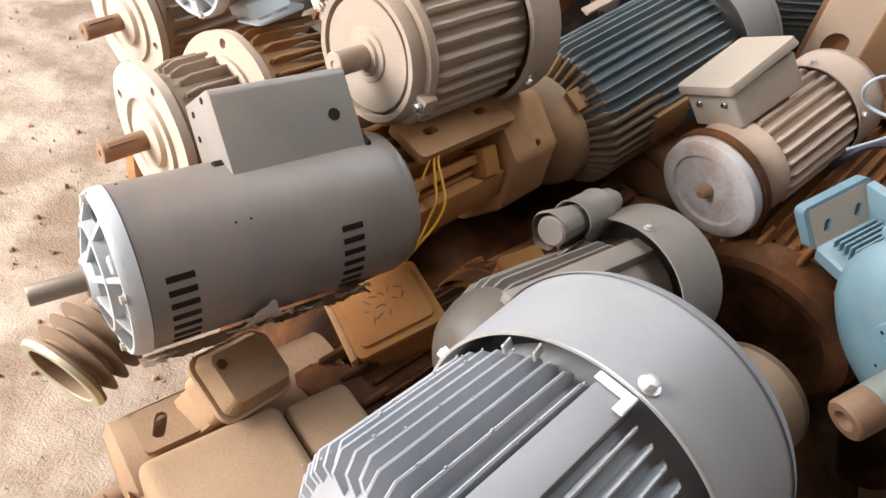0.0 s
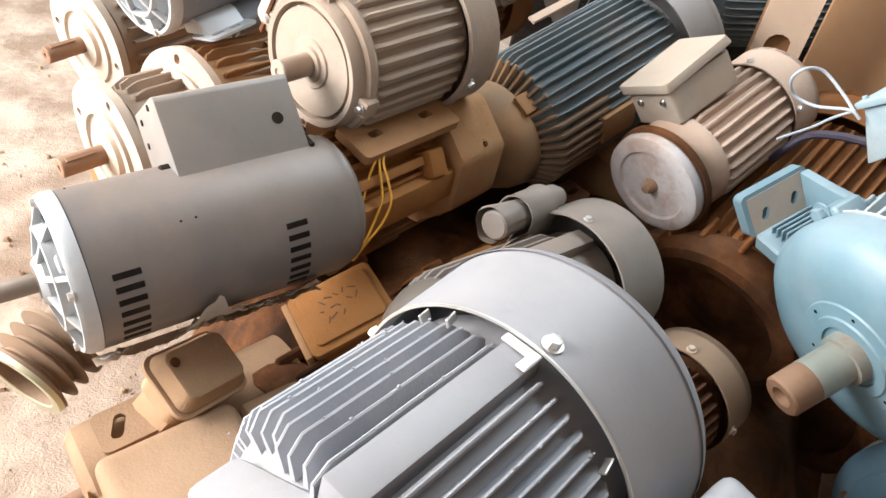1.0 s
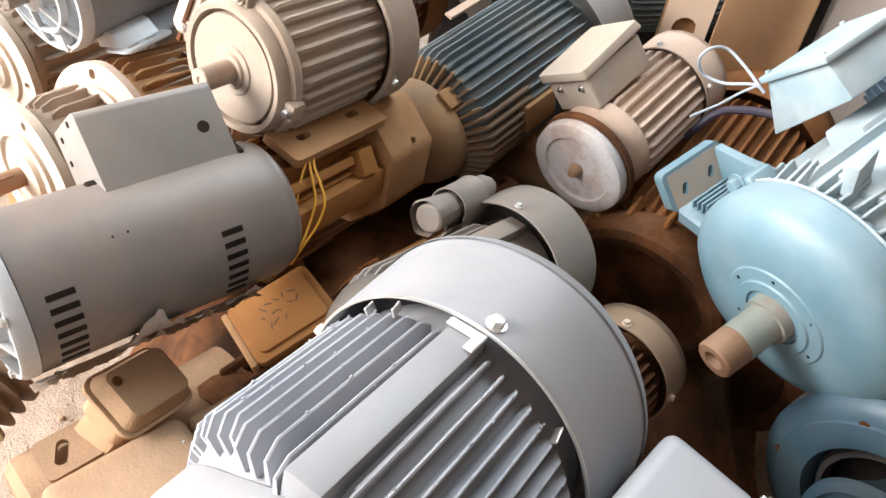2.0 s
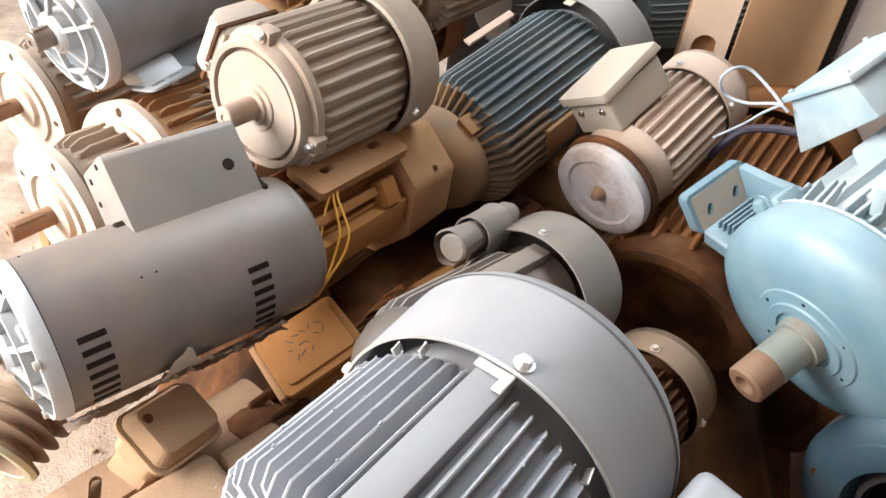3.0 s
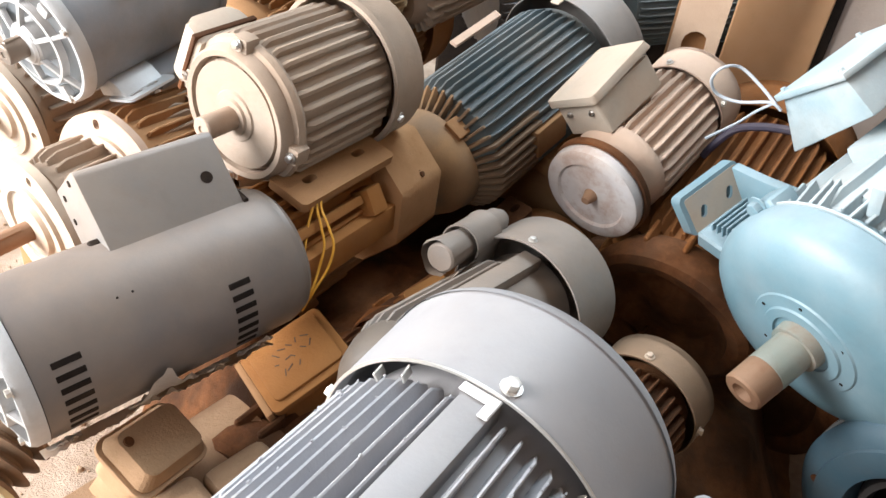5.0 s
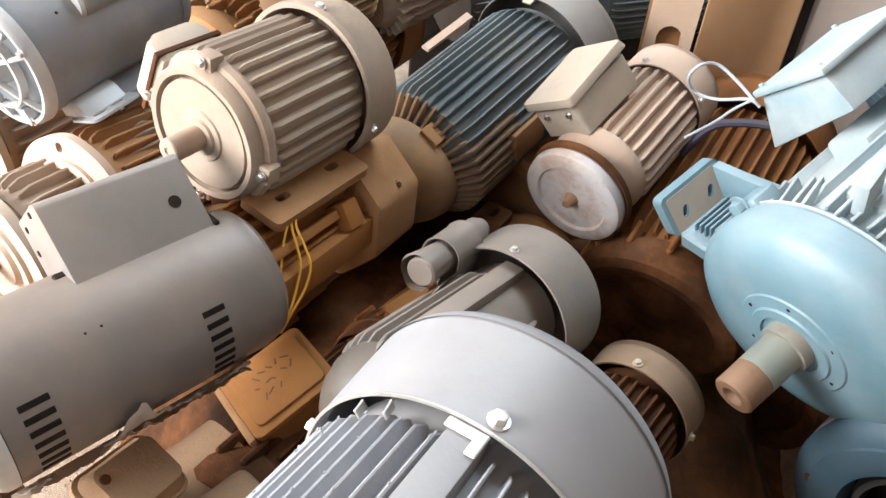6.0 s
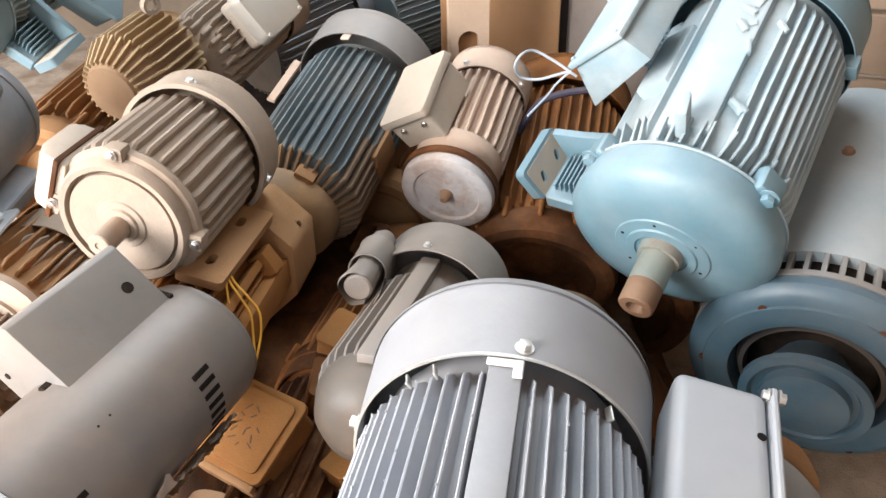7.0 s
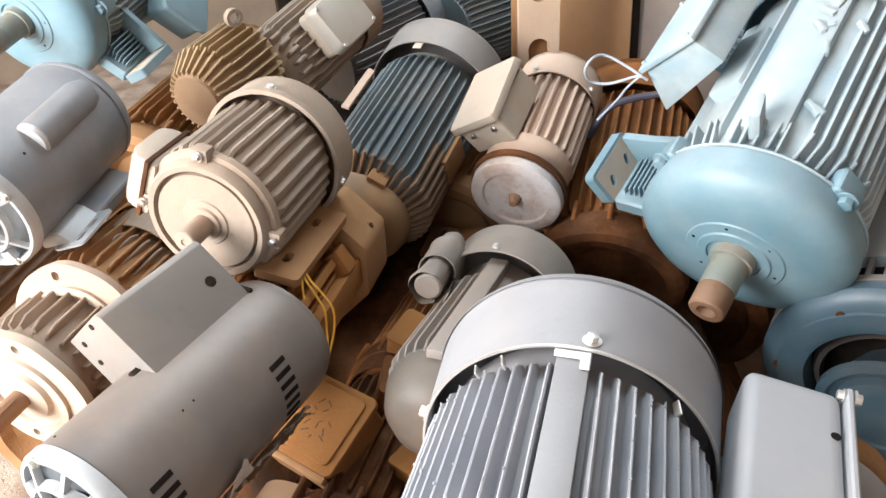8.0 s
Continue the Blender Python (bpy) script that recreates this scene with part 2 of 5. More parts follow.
def lathe(profile, n=48, a0=0.0, a1=360.0, caps=True):
    """Turn (x, r) pairs about the x axis. Angle 0 is up, and grows toward +y."""
    bm = bmesh.new()
    full = abs(a1 - a0) >= 359.9
    cols = n if full else n + 1
    rings = []
    for x, r in profile:
        if r < 1e-6:
            rings.append([bm.verts.new((x, 0, 0))])
            continue
        ring = []
        for k in range(cols):
            a = radians(a0 + (a1 - a0) * k / n)
            ring.append(bm.verts.new((x, r * math.sin(a), r * math.cos(a))))
        rings.append(ring)
    for p, q in zip(rings, rings[1:]):
        for k in range(n):
            j = (k + 1) % cols if full else k + 1
            if len(p) == 1 and len(q) == 1:
                continue
            if len(p) == 1:
                bm.faces.new((p[0], q[k], q[j]))
            elif len(q) == 1:
                bm.faces.new((p[k], q[0], p[j]))
            else:
                bm.faces.new((p[k], q[k], q[j], p[j]))
    if full and caps:
        for ring in (rings[0], rings[-1]):
            if len(ring) > 1:
                bm.faces.new(ring)
    bmesh.ops.recalc_face_normals(bm, faces=bm.faces)
    return bm


def slab(sx, sy, sz, bevel=0.0, segments=2, at=(0, 0, 0), taper=1.0):
    """A box of that size centred at at, its top scaled by taper, its edges rounded."""
    bm = bmesh.new()
    bmesh.ops.create_cube(bm, size=1)
    for v in bm.verts:
        k = taper if v.co.z > 0 else 1.0
        v.co = Vector((v.co.x * sx * k, v.co.y * sy * k, v.co.z * sz)) + Vector(at)
    if bevel:
        bmesh.ops.bevel(bm, geom=list(bm.edges), offset=bevel, segments=segments, profile=0.6, affect="EDGES")
    return bm


def prism(outline, depth, bevel=0.0, axis="z"):
    """An outline of (u, v) pairs drawn out by depth, from 0."""
    bm = bmesh.new()
    put = {"z": lambda u, v, w: (u, v, w), "x": lambda u, v, w: (w, u, v), "y": lambda u, v, w: (u, w, v)}[axis]
    lo = [bm.verts.new(put(u, v, 0)) for u, v in outline]
    hi = [bm.verts.new(put(u, v, depth)) for u, v in outline]
    bm.faces.new(lo)
    bm.faces.new(hi)
    for k in range(len(lo)):
        j = (k + 1) % len(lo)
        bm.faces.new((lo[k], lo[j], hi[j], hi[k]))
    bmesh.ops.recalc_face_normals(bm, faces=bm.faces)
    if bevel:
        bmesh.ops.bevel(bm, geom=list(bm.edges), offset=bevel, segments=2, profile=0.6, affect="EDGES")
    return bm


def rounded(sx, sy, r, n=5):
    """The outline of a rectangle with rounded corners."""
    out = []
    for cx, cy, a0 in ((sx / 2 - r, sy / 2 - r, 0), (-sx / 2 + r, sy / 2 - r, 90), (-sx / 2 + r, -sy / 2 + r, 180), (sx / 2 - r, -sy / 2 + r, 270)):
        for k in range(n + 1):
            a = radians(a0 + 90 * k / n)
            out.append((cx + r * math.cos(a), cy + r * math.sin(a)))
    return out


def holed(outline, holes, depth, axis="z"):
    """A plate of that outline with round-ended slots (u, v, half length, radius, turn) cut through it."""
    bm = bmesh.new()
    put = {"z": lambda u, v, w: (u, v, w), "x": lambda u, v, w: (w, u, v), "y": lambda u, v, w: (u, w, v)}[axis]
    loops = [outline]
    for u, v, half, r, turn in holes:
        loop = []
        for k in range(12):
            a = radians(360 * k / 12)
            x, y = r * math.cos(a) + (half if math.cos(a) > 0 else -half), r * math.sin(a)
            c, s = math.cos(radians(turn)), math.sin(radians(turn))
            loop.append((u + x * c - y * s, v + x * s + y * c))
        loops.append(loop)
    edges = []
    for loop in loops:
        vs = [bm.verts.new(put(u, v, 0)) for u, v in loop]
        edges += [bm.edges.new((vs[k], vs[(k + 1) % len(vs)])) for k in range(len(vs))]
    bmesh.ops.triangle_fill(bm, use_beauty=True, use_dissolve=False, edges=edges)
    faces = list(bm.faces)
    made = bmesh.ops.extrude_face_region(bm, geom=faces)
    off = Vector(put(0, 0, depth))
    bmesh.ops.translate(bm, vec=off, verts=[v for v in made["geom"] if isinstance(v, bmesh.types.BMVert)])
    bmesh.ops.recalc_face_normals(bm, faces=bm.faces)
    return bm


def tube(points, r, n=8):
    """A round cable along a smooth line through the points."""
    pts = [Vector(p) for p in points]
    fine = []
    for k in range(len(pts) - 1):
        p0, p1, p2, p3 = pts[max(k - 1, 0)], pts[k], pts[k + 1], pts[min(k + 2, len(pts) - 1)]
        for j in range(6):
            u = j / 6
            fine.append(0.5 * ((2 * p1) + (p2 - p0) * u + (2 * p0 - 5 * p1 + 4 * p2 - p3) * u * u + (3 * p1 - p0 - 3 * p2 + p3) * u ** 3))
    fine.append(pts[-1])
    bm = bmesh.new()
    rings = []
    ref = Vector((0.31, 0.2, 0.93))
    for k, p in enumerate(fine):
        d = (fine[min(k + 1, len(fine) - 1)] - fine[max(k - 1, 0)]).normalized()
        s = d.cross(ref).normalized()
        u = s.cross(d)
        rings.append([bm.verts.new(p + r * (math.cos(2 * math.pi * j / n) * s + math.sin(2 * math.pi * j / n) * u)) for j in range(n)])
    for a, b in zip(rings, rings[1:]):
        for j in range(n):
            bm.faces.new((a[j], a[(j + 1) % n], b[(j + 1) % n], b[j]))
    bm.faces.new(rings[0])
    bm.faces.new(rings[-1])
    bmesh.ops.recalc_face_normals(bm, faces=bm.faces)
    return bm


def worn(bm, amount, scale=30.0, seed=0.0):
    """Push the surface in and out a little, so that castings and dust are uneven."""
    bm.normal_update()
    for v in bm.verts:
        v.co += v.normal * amount * noise.noise(v.co * scale + Vector((seed, seed * 1.7, 3.1)))
    return bm


def hexbolt(parent, material, m, size=0.012, washer=True):
    """A hex-headed bolt whose head looks along local z."""
    bm = prism([(size * 0.5 * math.cos(radians(60 * k)), size * 0.5 * math.sin(radians(60 * k))) for k in range(6)], size * 0.6, size * 0.05)
    if washer:
        w = lathe([(0, 0.0001), (0, size * 0.72), (size * 0.12, size * 0.72), (size * 0.12, 0.0001)], 16)
        me = bpy.data.meshes.new("tmp")
        w.transform(Matrix.Rotation(radians(-90), 4, "Y"))
        w.to_mesh(me)
        w.free()
        bm.from_mesh(me)
        bpy.data.meshes.remove(me)
    return part("bolt", bm, material, parent, "", m)


def polar(x, r, phi):
    return Vector((x, r * math.sin(radians(phi)), r * math.cos(radians(phi))))


def outward(x, r, phi):
    """A frame on the shell whose z axis points away from the axle."""
    return Matrix.Translation(polar(x, r, phi)) @ Matrix.Rotation(radians(-phi), 4, "X")


def fins(parent, material, x0, x1, r0, r1, angles, thick=0.0035, label="", bend=0.0, jitter=0.0, nick=0.0, side=None, rnd=None):
    """Cooling ribs along the shell, each a part; thin at the tip, with rounded ends. bend: how far the front end sweeps down the bell."""
    rnd = rnd or random.Random(3)
    shapes = []
    for variant in range(4):
        bm = bmesh.new()
        steps = 15
        cols = []
        for k in range(steps):
            u = k / (steps - 1)
            x = x0 + (x1 - x0) * u
            tip = r1
            if k in (0, steps - 1):
                tip = r0 + (r1 - r0) * 0.62
            tip -= nick * max(0, noise.noise(Vector((u * 14, variant * 5.0, 1.0))) - 0.1) * (r1 - r0) * 0.5
            w = noise.noise(Vector((u * 3, variant * 7.0, 5.0))) * jitter
            cols.append([bm.verts.new((x, -thick * 0.75, r0 - 0.004)), bm.verts.new((x, thick * 0.75, r0 - 0.004)),
                         bm.verts.new((x, thick * 0.42 + w, tip - thick * 0.3)), bm.verts.new((x, w, tip)), bm.verts.new((x, -thick * 0.42 + w, tip - thick * 0.3))])
        for a, b in zip(cols, cols[1:]):
            for j in range(5):
                bm.faces.new((a[j], a[(j + 1) % 5], b[(j + 1) % 5], b[j]))
        bm.faces.new(cols[0])
        bm.faces.new(cols[-1])
        bmesh.ops.recalc_face_normals(bm, faces=bm.faces)
        shapes.append(bm)
    first = []
    made = []
    for k, phi in enumerate(angles):
        m = Matrix.Translation((rnd.uniform(-1, 1) * 0.002, 0, 0)) @ Matrix.Rotation(radians(-phi), 4, "X")
        v = k % 4
        if k < 4:
            first.append(part("fin", shapes[v], material, parent, label, m))
            made.append(first[-1])
        else:
            made.append(again(first[v], m))
    for bm in shapes[len(angles):]:
        bm.free()
    return made


def straight_fins(parent, material, x0, x1, half, core, tops, thick=0.004, up=True):
    """Upright parallel ribs as on square castings: each from the core up to the height given for its y."""
    for y, z0, z1 in tops:
        o = slab(x1 - x0, thick, abs(z1 - z0), min(thick * 0.3, 0.0012), 1, ((x0 + x1) / 2, 0, (z0 + z1) / 2))
        part("fin", o, material, parent, "", Matrix.Translation((0, y, 0)))


def shaft(parent, material, x0, x1, r, collar=None, key=True, label="", hollow=False):
    prof = [(x0 + 0.003, r * 0.55 if not hollow else r * 0.5), (x0, r * 0.6 if hollow else r * 0.9), (x0 + 0.002, r), (x1, r)]
    if hollow:
        prof = [(x0 + 0.015, 0.0), (x0 + 0.008, r * 0.35), (x0 + 0.001, r * 0.45), (x0, r * 0.55), (x0, r * 0.9), (x0 + 0.002, r), (x1, r)]
    else:
        prof = [(x0 + 0.002, 0.0), (x0 + 0.002, r * 0.3), (x0, r * 0.35), (x0, r * 0.9), (x0 + 0.002, r), (x1, r)]
    s = part("shaft", lathe(prof, 24, caps=False), material, parent, label)
    if key:
        part("key", slab((x1 - x0) * 0.6, r * 0.5, r * 0.5, 0.0006, 1, (x0 + (x1 - x0) * 0.42, 0, r * 0.9)), material, s)
    if collar:
        part("collar", lathe([(collar[0], r), (collar[0], collar[2]), (collar[1], collar[2] * 1.05), (collar[1], r)], 28, caps=False), collar[3] if len(collar) > 3 else material, parent)
    return s


def terminal_box(parent, material, m, sx, sy, sz, lid_h=0.018, lid_material=None, r=0.012, screws=True, lip=0.004, name="terminal_box", screw_material=None, dome=0.0):
    body = part(name, prism(rounded(sx, sy, r), sz, 0.0015), material, parent, "", m)
    lid = prism(rounded(sx + lip * 2, sy + lip * 2, r + lip), lid_h, min(0.004, lid_h * 0.35))
    if dome:
        for v in lid.verts:
            if v.co.z > lid_h * 0.6:
                v.co.x *= 1 - dome
                v.co.y *= 1 - dome
    lid_ob = part("lid", lid, lid_material or material, body, "", Matrix.Translation((0, 0, sz)))
    if screws:
        for ux, uy in ((1, 1), (-1, 1), (1, -1), (-1, -1)):
            s = lathe([(0, 0.0), (0.0, 0.005), (0.003, 0.0042), (0.0035, 0.0)], 12, caps=False)
            s.transform(Matrix.Rotation(radians(-90), 4, "Y"))
            part("screw", s, screw_material or ZINC, lid_ob, "", Matrix.Translation((ux * (sx / 2 - r * 0.6), uy * (sy / 2 - r * 0.6), lid_h - 0.0005)))
    return body


def foot(parent, material, m, lx, ly, t=0.012, holes=2, label=""):
    hs = [((k - (holes - 1) / 2) * lx / max(holes, 1) * 1.05, 0.0, 0.006, 0.0065, 0) for k in range(holes)]
    return part("foot", holed(rounded(lx, ly, 0.008, 3), hs, t), material, parent, label, m)


def fan_cover(parent, material, x0, x1, r, dome=0.02, label="", r1=None, n=64, hole=True, t=0.0025):
    """A sheet-steel fan cowl: open rim, rolled shoulder, rear grille with rings."""
    r1 = r1 or r
    prof = [(x0 + 0.02, r - t - 0.001), (x0, r - t), (x0, r)]
    for k in range(5):
        prof.append((x0 + (x1 - x0) * (k + 1) / 6, r + (r1 - r) * (k + 1) / 6))
    for k in range(7):
        a = radians(15 * k)
        prof.append((x1 - dome + dome * math.sin(a) + 0.0, r1 - dome + dome * math.cos(a)))
    prof += [(x1 + 0.004, r1 * 0.5), (x1 + 0.004, r1 * 0.2), (x1 + 0.004, 0.0)]
    return part("fan_cover", lathe(prof, n, caps=False), material, parent, label)


# ---- the shed: its floor, and an unseen shell added to shape the light ----
FLOOR_Z = 0.04


def wall_piece(name, sx, sy, sz, at, material, label, category="wall"):
    return tagged(part(name, slab(sx, sy, sz, 0.004, 1), material, None, label, pose(*at)), label, category, "", "structure")


def build_shed():
    bm = bmesh.new()
    nx, ny = 140, 140
    grid = [[bm.verts.new((-2.7 + 6.0 * i / nx, -1.7 + 6.0 * j / ny, 0)) for j in range(ny + 1)] for i in range(nx + 1)]
    for i in range(nx):
        for j in range(ny):
            bm.faces.new((grid[i][j], grid[i + 1][j], grid[i + 1][j + 1], grid[i][j + 1]))
    for v in bm.verts:
        p = v.co
        v.co.z = FLOOR_Z + 0.006 * noise.noise(p * 4) + 0.004 * noise.noise(p * 17)
    tagged(part("floor", bm, FLOOR, None, "", None, 80), "sunlit dusty concrete floor with grit and cracks", "floor", "", "structure")
    # walls and ceiling are out of view, added to block and bounce light
    wall_piece("wall_north", 6.2, 0.15, 3.3, (0.3, 4.3, 1.65), WALL, "unseen wall added behind the pile of motors")
    wall_piece("wall_east", 0.15, 6.2, 3.3, (3.3, 1.3, 1.65), WALL, "unseen side wall added to close the shed")
    wall_piece("wall_south_a", 6.2, 0.15, 1.9, (0.3, -1.75, 0.95), WALL, "unseen wall added behind the camera, under the opening")
    wall_piece("wall_south_b", 6.2, 0.15, 0.4, (0.3, -1.75, 3.1), WALL, "unseen wall strip added over the high opening")
    wall_piece("wall_south_c", 0.45, 0.15, 1.0, (-2.575, -1.75, 2.4), WALL, "unseen wall added beside the high opening")
    wall_piece("wall_south_d", 4.15, 0.15, 1.0, (1.325, -1.75, 2.4), WALL, "unseen wall added beside the high opening")
    wall_piece("wall_west_a", 0.15, 2.5, 3.3, (-2.75, 3.05, 1.65), WALL, "unseen wall added beside the wide doorway")
    wall_piece("wall_west_b", 0.15, 1.15, 3.3, (-2.75, -1.2, 1.65), WALL, "unseen wall added beside the wide doorway")
    wall_piece("wall_west_lintel", 0.15, 2.44, 0.7, (-2.75, 0.59, 2.95), WALL, "unseen lintel added over the wide doorway")
    tagged(part("ceiling", slab(6.4, 6.4, 0.12, 0.004, 1), WALL, None, "", pose(0.3, 1.3, 3.4)), "unseen flat ceiling added to close the shed", "ceiling", "", "structure")


build_shed()


def floor_grit():
    rnd = random.Random(9)
    verts, faces = [], []
    for k in range(650):
        x, y = rnd.uniform(-1.5, -0.15), rnd.uniform(0.2, 2.3)
        r = 0.0012 + 0.006 * rnd.random() ** 6
        n0 = len(verts)
        for j in range(5):
            a = 2 * math.pi * j / 5 + rnd.random()
            verts.append((x + r * 1.3 * math.cos(a), y + r * 1.3 * math.sin(a), FLOOR_Z - 0.002))
        for j in range(5):
            a = 2 * math.pi * j / 5 + rnd.random()
            verts.append((x + r * 0.7 * math.cos(a), y + r * 0.7 * math.sin(a), FLOOR_Z + 0.004 + r * rnd.uniform(0.5, 1.0)))
        faces += [(n0 + j, n0 + (j + 1) % 5, n0 + 5 + (j + 1) % 5, n0 + 5 + j) for j in range(5)] + [tuple(n0 + 5 + j for j in range(5))]
    me = bpy.data.meshes.new("grit")
    me.from_pydata(verts, [], faces)
    me.materials.append(GRIT)
    tagged(new("grit", me), "dark grit and rust flakes scattered on the floor", "grit", "", "stuff")


floor_grit()
GROUP = "electric motors in the pile"


# ---- the large grey motor in the middle ----
def large_grey_motor():
    rnd = random.Random(11)
    t = thing("electric_motor", "large freshly painted grey motor with fins and smooth fan cover", "electric motor", GROUP, along((0.28, 0.416, 0.656), 50.1, -2.9))
    part("frame", worn(lathe([(-0.20, 0.06), (-0.195, 0.100), (-0.160, 0.119), (0.0, 0.121), (0.03, 0.121), (0.03, 0.05)], 72, caps=False), 0.001, 40), GREY, t)
    angles = [k * 6.6 for k in range(-27, 28) if not -12 < k * 6.6 < 6]
    for x0, some in ((-0.191, [a for a in angles if a < 12]), (-0.186, [a for a in angles if 12 < a < 32]), (-0.176, [a for a in angles if 32 < a < 52]), (-0.164, [a for a in angles if a > 52])):
        fins(t, GREY_FIN, x0, -0.004, 0.112, 0.1372, some, 0.0034, "", 0, 0.0004, 0.45, rnd=rnd)
    part("rib", worn(slab(0.192, 0.030, 0.03, 0.002, 2, (-0.0955, 0, 0.1235)), 0.0008, 60), GREY, t, "wide flat painted rib", Matrix.Rotation(radians(2), 4, "X"))
    part("fin", slab(0.12, 0.005, 0.024, 0.0015, 2, (-0.11, 0, 0.124)), GREY, t, "", Matrix.Rotation(radians(13), 4, "X"))
    fan_cover(t, GREY, 0.0, 0.128, 0.1445, 0.026, "smooth grey sheet-steel fan cover", 0.1535, 96)
    part("rim", lathe([(-0.0008, 0.1425), (-0.0008, 0.1450), (0.0006, 0.1453), (0.0012, 0.1446)], 96, caps=False), ZINC, t, "bare bright rim of the cover")
    part("bracket", slab(0.010, 0.026, 0.0025, 0.001, 1, (-0.006, 0.002, 0.1405)), ZINC_BRIGHT, t, "pale bent fixing tab", Matrix.Rotation(radians(1), 4, "X"))
    part("bracket", slab(0.024, 0.009, 0.0025, 0.001, 1, (-0.013, -0.0135, 0.1405)), ZINC_BRIGHT, t, "", Matrix.Rotation(radians(1), 4, "X"))
    for phi in (-7.5, 78, -92, 165):
        hexbolt(t, ZINC, outward(0.012, 0.1452, phi), 0.0125)
    # small fixing lugs that stand up under the rim
    for phi in (26, 38, -44):
        part("lug", slab(0.016, 0.0022, 0.008, 0.0007, 1, (-0.010, 0, 0.1375)), ZINC, t, "", Matrix.Rotation(radians(-phi), 4, "X") @ Matrix.Rotation(radians(14), 4, "Z"))
    part("end_bell", worn(lathe([(-0.262, 0.0), (-0.262, 0.045), (-0.250, 0.05), (-0.244, 0.066), (-0.232, 0.074), (-0.205, 0.084), (-0.19, 0.100), (-0.180, 0.104)], 40, caps=False), 0.002, 25), GREY, t)
    for phi, wide in ((24, 0.105), (-62, 0.06), (88, 0.05), (130, 0.08), (-130, 0.08)):
        lug = part("lug", worn(slab(0.046, wide, 0.036, 0.010, 3, (-0.208, 0, 0.090)), 0.002, 25), GREY, t, "", Matrix.Rotation(radians(-phi), 4, "X"))
        for y in (-wide / 2 + 0.018, wide / 2 - 0.018):
            part("bolt_hole", lathe([(-0.2315, 0.0), (-0.2320, 0.0055), (-0.2300, 0.0055)], 14, caps=False), BLACK, lug, "", Matrix.Translation((0, y, 0.088)))
    drips = bmesh.new()
    for k in range(650):
        phi = rnd.choice(angles) + rnd.uniform(-0.5, 0.5)
        q = polar(rnd.uniform(-0.162, -0.01), 0.1375 - rnd.random() ** 2 * 0.02, phi)
        made = bmesh.ops.create_icosphere(drips, subdivisions=1, radius=rnd.uniform(0.0005, 0.0015))
        for v in made["verts"]:
            v.co = Vector((v.co.x * rnd.uniform(1, 2.2), v.co.y, v.co.z)) + q
    tagged(part("dried_paint", drips, GREY_FIN, t, "dried paint drips on the ribs"), kind="stuff")
    shaft(t, SHAFT, -0.36, -0.28, 0.019)
    for sy in (-1, 1):
        foot(t, GREY, Matrix.Translation((-0.1, sy * 0.085, -0.15)), 0.17, 0.06, 0.014)
    return t


large_grey_motor()


# ---- the grey single-phase motor with a capacitor box ----
def capsule_slot(parent, material, x, r, phi, length, width):
    # the slot is a slab on the shell, its inner shade given by colour
    return part("vent_slot", slab(length, width, 0.002, 0.0006, 1, (0, 0, 0.0)), material, parent, "", outward(x, r, phi))


def spoked_bell(parent, material, x, r, spokes=8, dark=None):
    """An open cast end bell: rim, hub, ring and curved spokes before a disc coloured as inner shade."""
    # flat disc, dark in colour to stand in for shade behind the spokes
    part("bell_shade", lathe([(x - 0.002, 0.0), (x - 0.002, r * 0.97)], 40, caps=False), dark or SLATE_DARK, parent, "flat disc coloured as the shade inside the bell")
    bell = part("end_bell", lathe([(x - 0.0005, r * 0.97), (x - 0.001, r * 1.012), (x - 0.014, r * 1.006), (x - 0.020, r * 0.965), (x - 0.020, r * 0.915), (x - 0.008, r * 0.905), (x - 0.003, r * 0.90)], 96, caps=False), material, parent, "cast end bell with spokes")
    part("ring", lathe([(x - 0.018, r * 0.66), (x - 0.030, r * 0.655), (x - 0.031, r * 0.615), (x - 0.018, r * 0.605)], 48, caps=False), material, bell)
    part("hub", lathe([(x - 0.006, r * 0.33), (x - 0.034, r * 0.32), (x - 0.041, r * 0.25), (x - 0.041, 0.0)], 40, caps=False), material, bell)
    spoke = None
    for k in range(spokes):
        m = Matrix.Rotation(radians(360 / spokes * k + 10), 4, "X")
        if spoke is None:
            spoke = part("spoke", prism([(x - 0.010, r * 0.91), (x - 0.019, r * 0.93), (x - 0.031, r * 0.60), (x - 0.038, r * 0.30), (x - 0.029, r * 0.30), (x - 0.022, r * 0.58)], 0.006, 0.001, "y"), material, bell, "", m)
        else:
            again(spoke, m)
    for k in range(3):
        part("boss", worn(slab(0.014, 0.020, 0.020, 0.004, 2, (x - 0.017, 0, r * 0.80)), 0.001, 60), material, bell, "", Matrix.Rotation(radians(40 + 120 * k), 4, "X"))
    for phi in (25, 115, 205, 295):
        hexbolt(parent, ZINC, Matrix.Translation(polar(x - 0.019, r * 0.93, phi)) @ Matrix.Rotation(radians(-90), 4, "Y"), 0.010)
    return bell


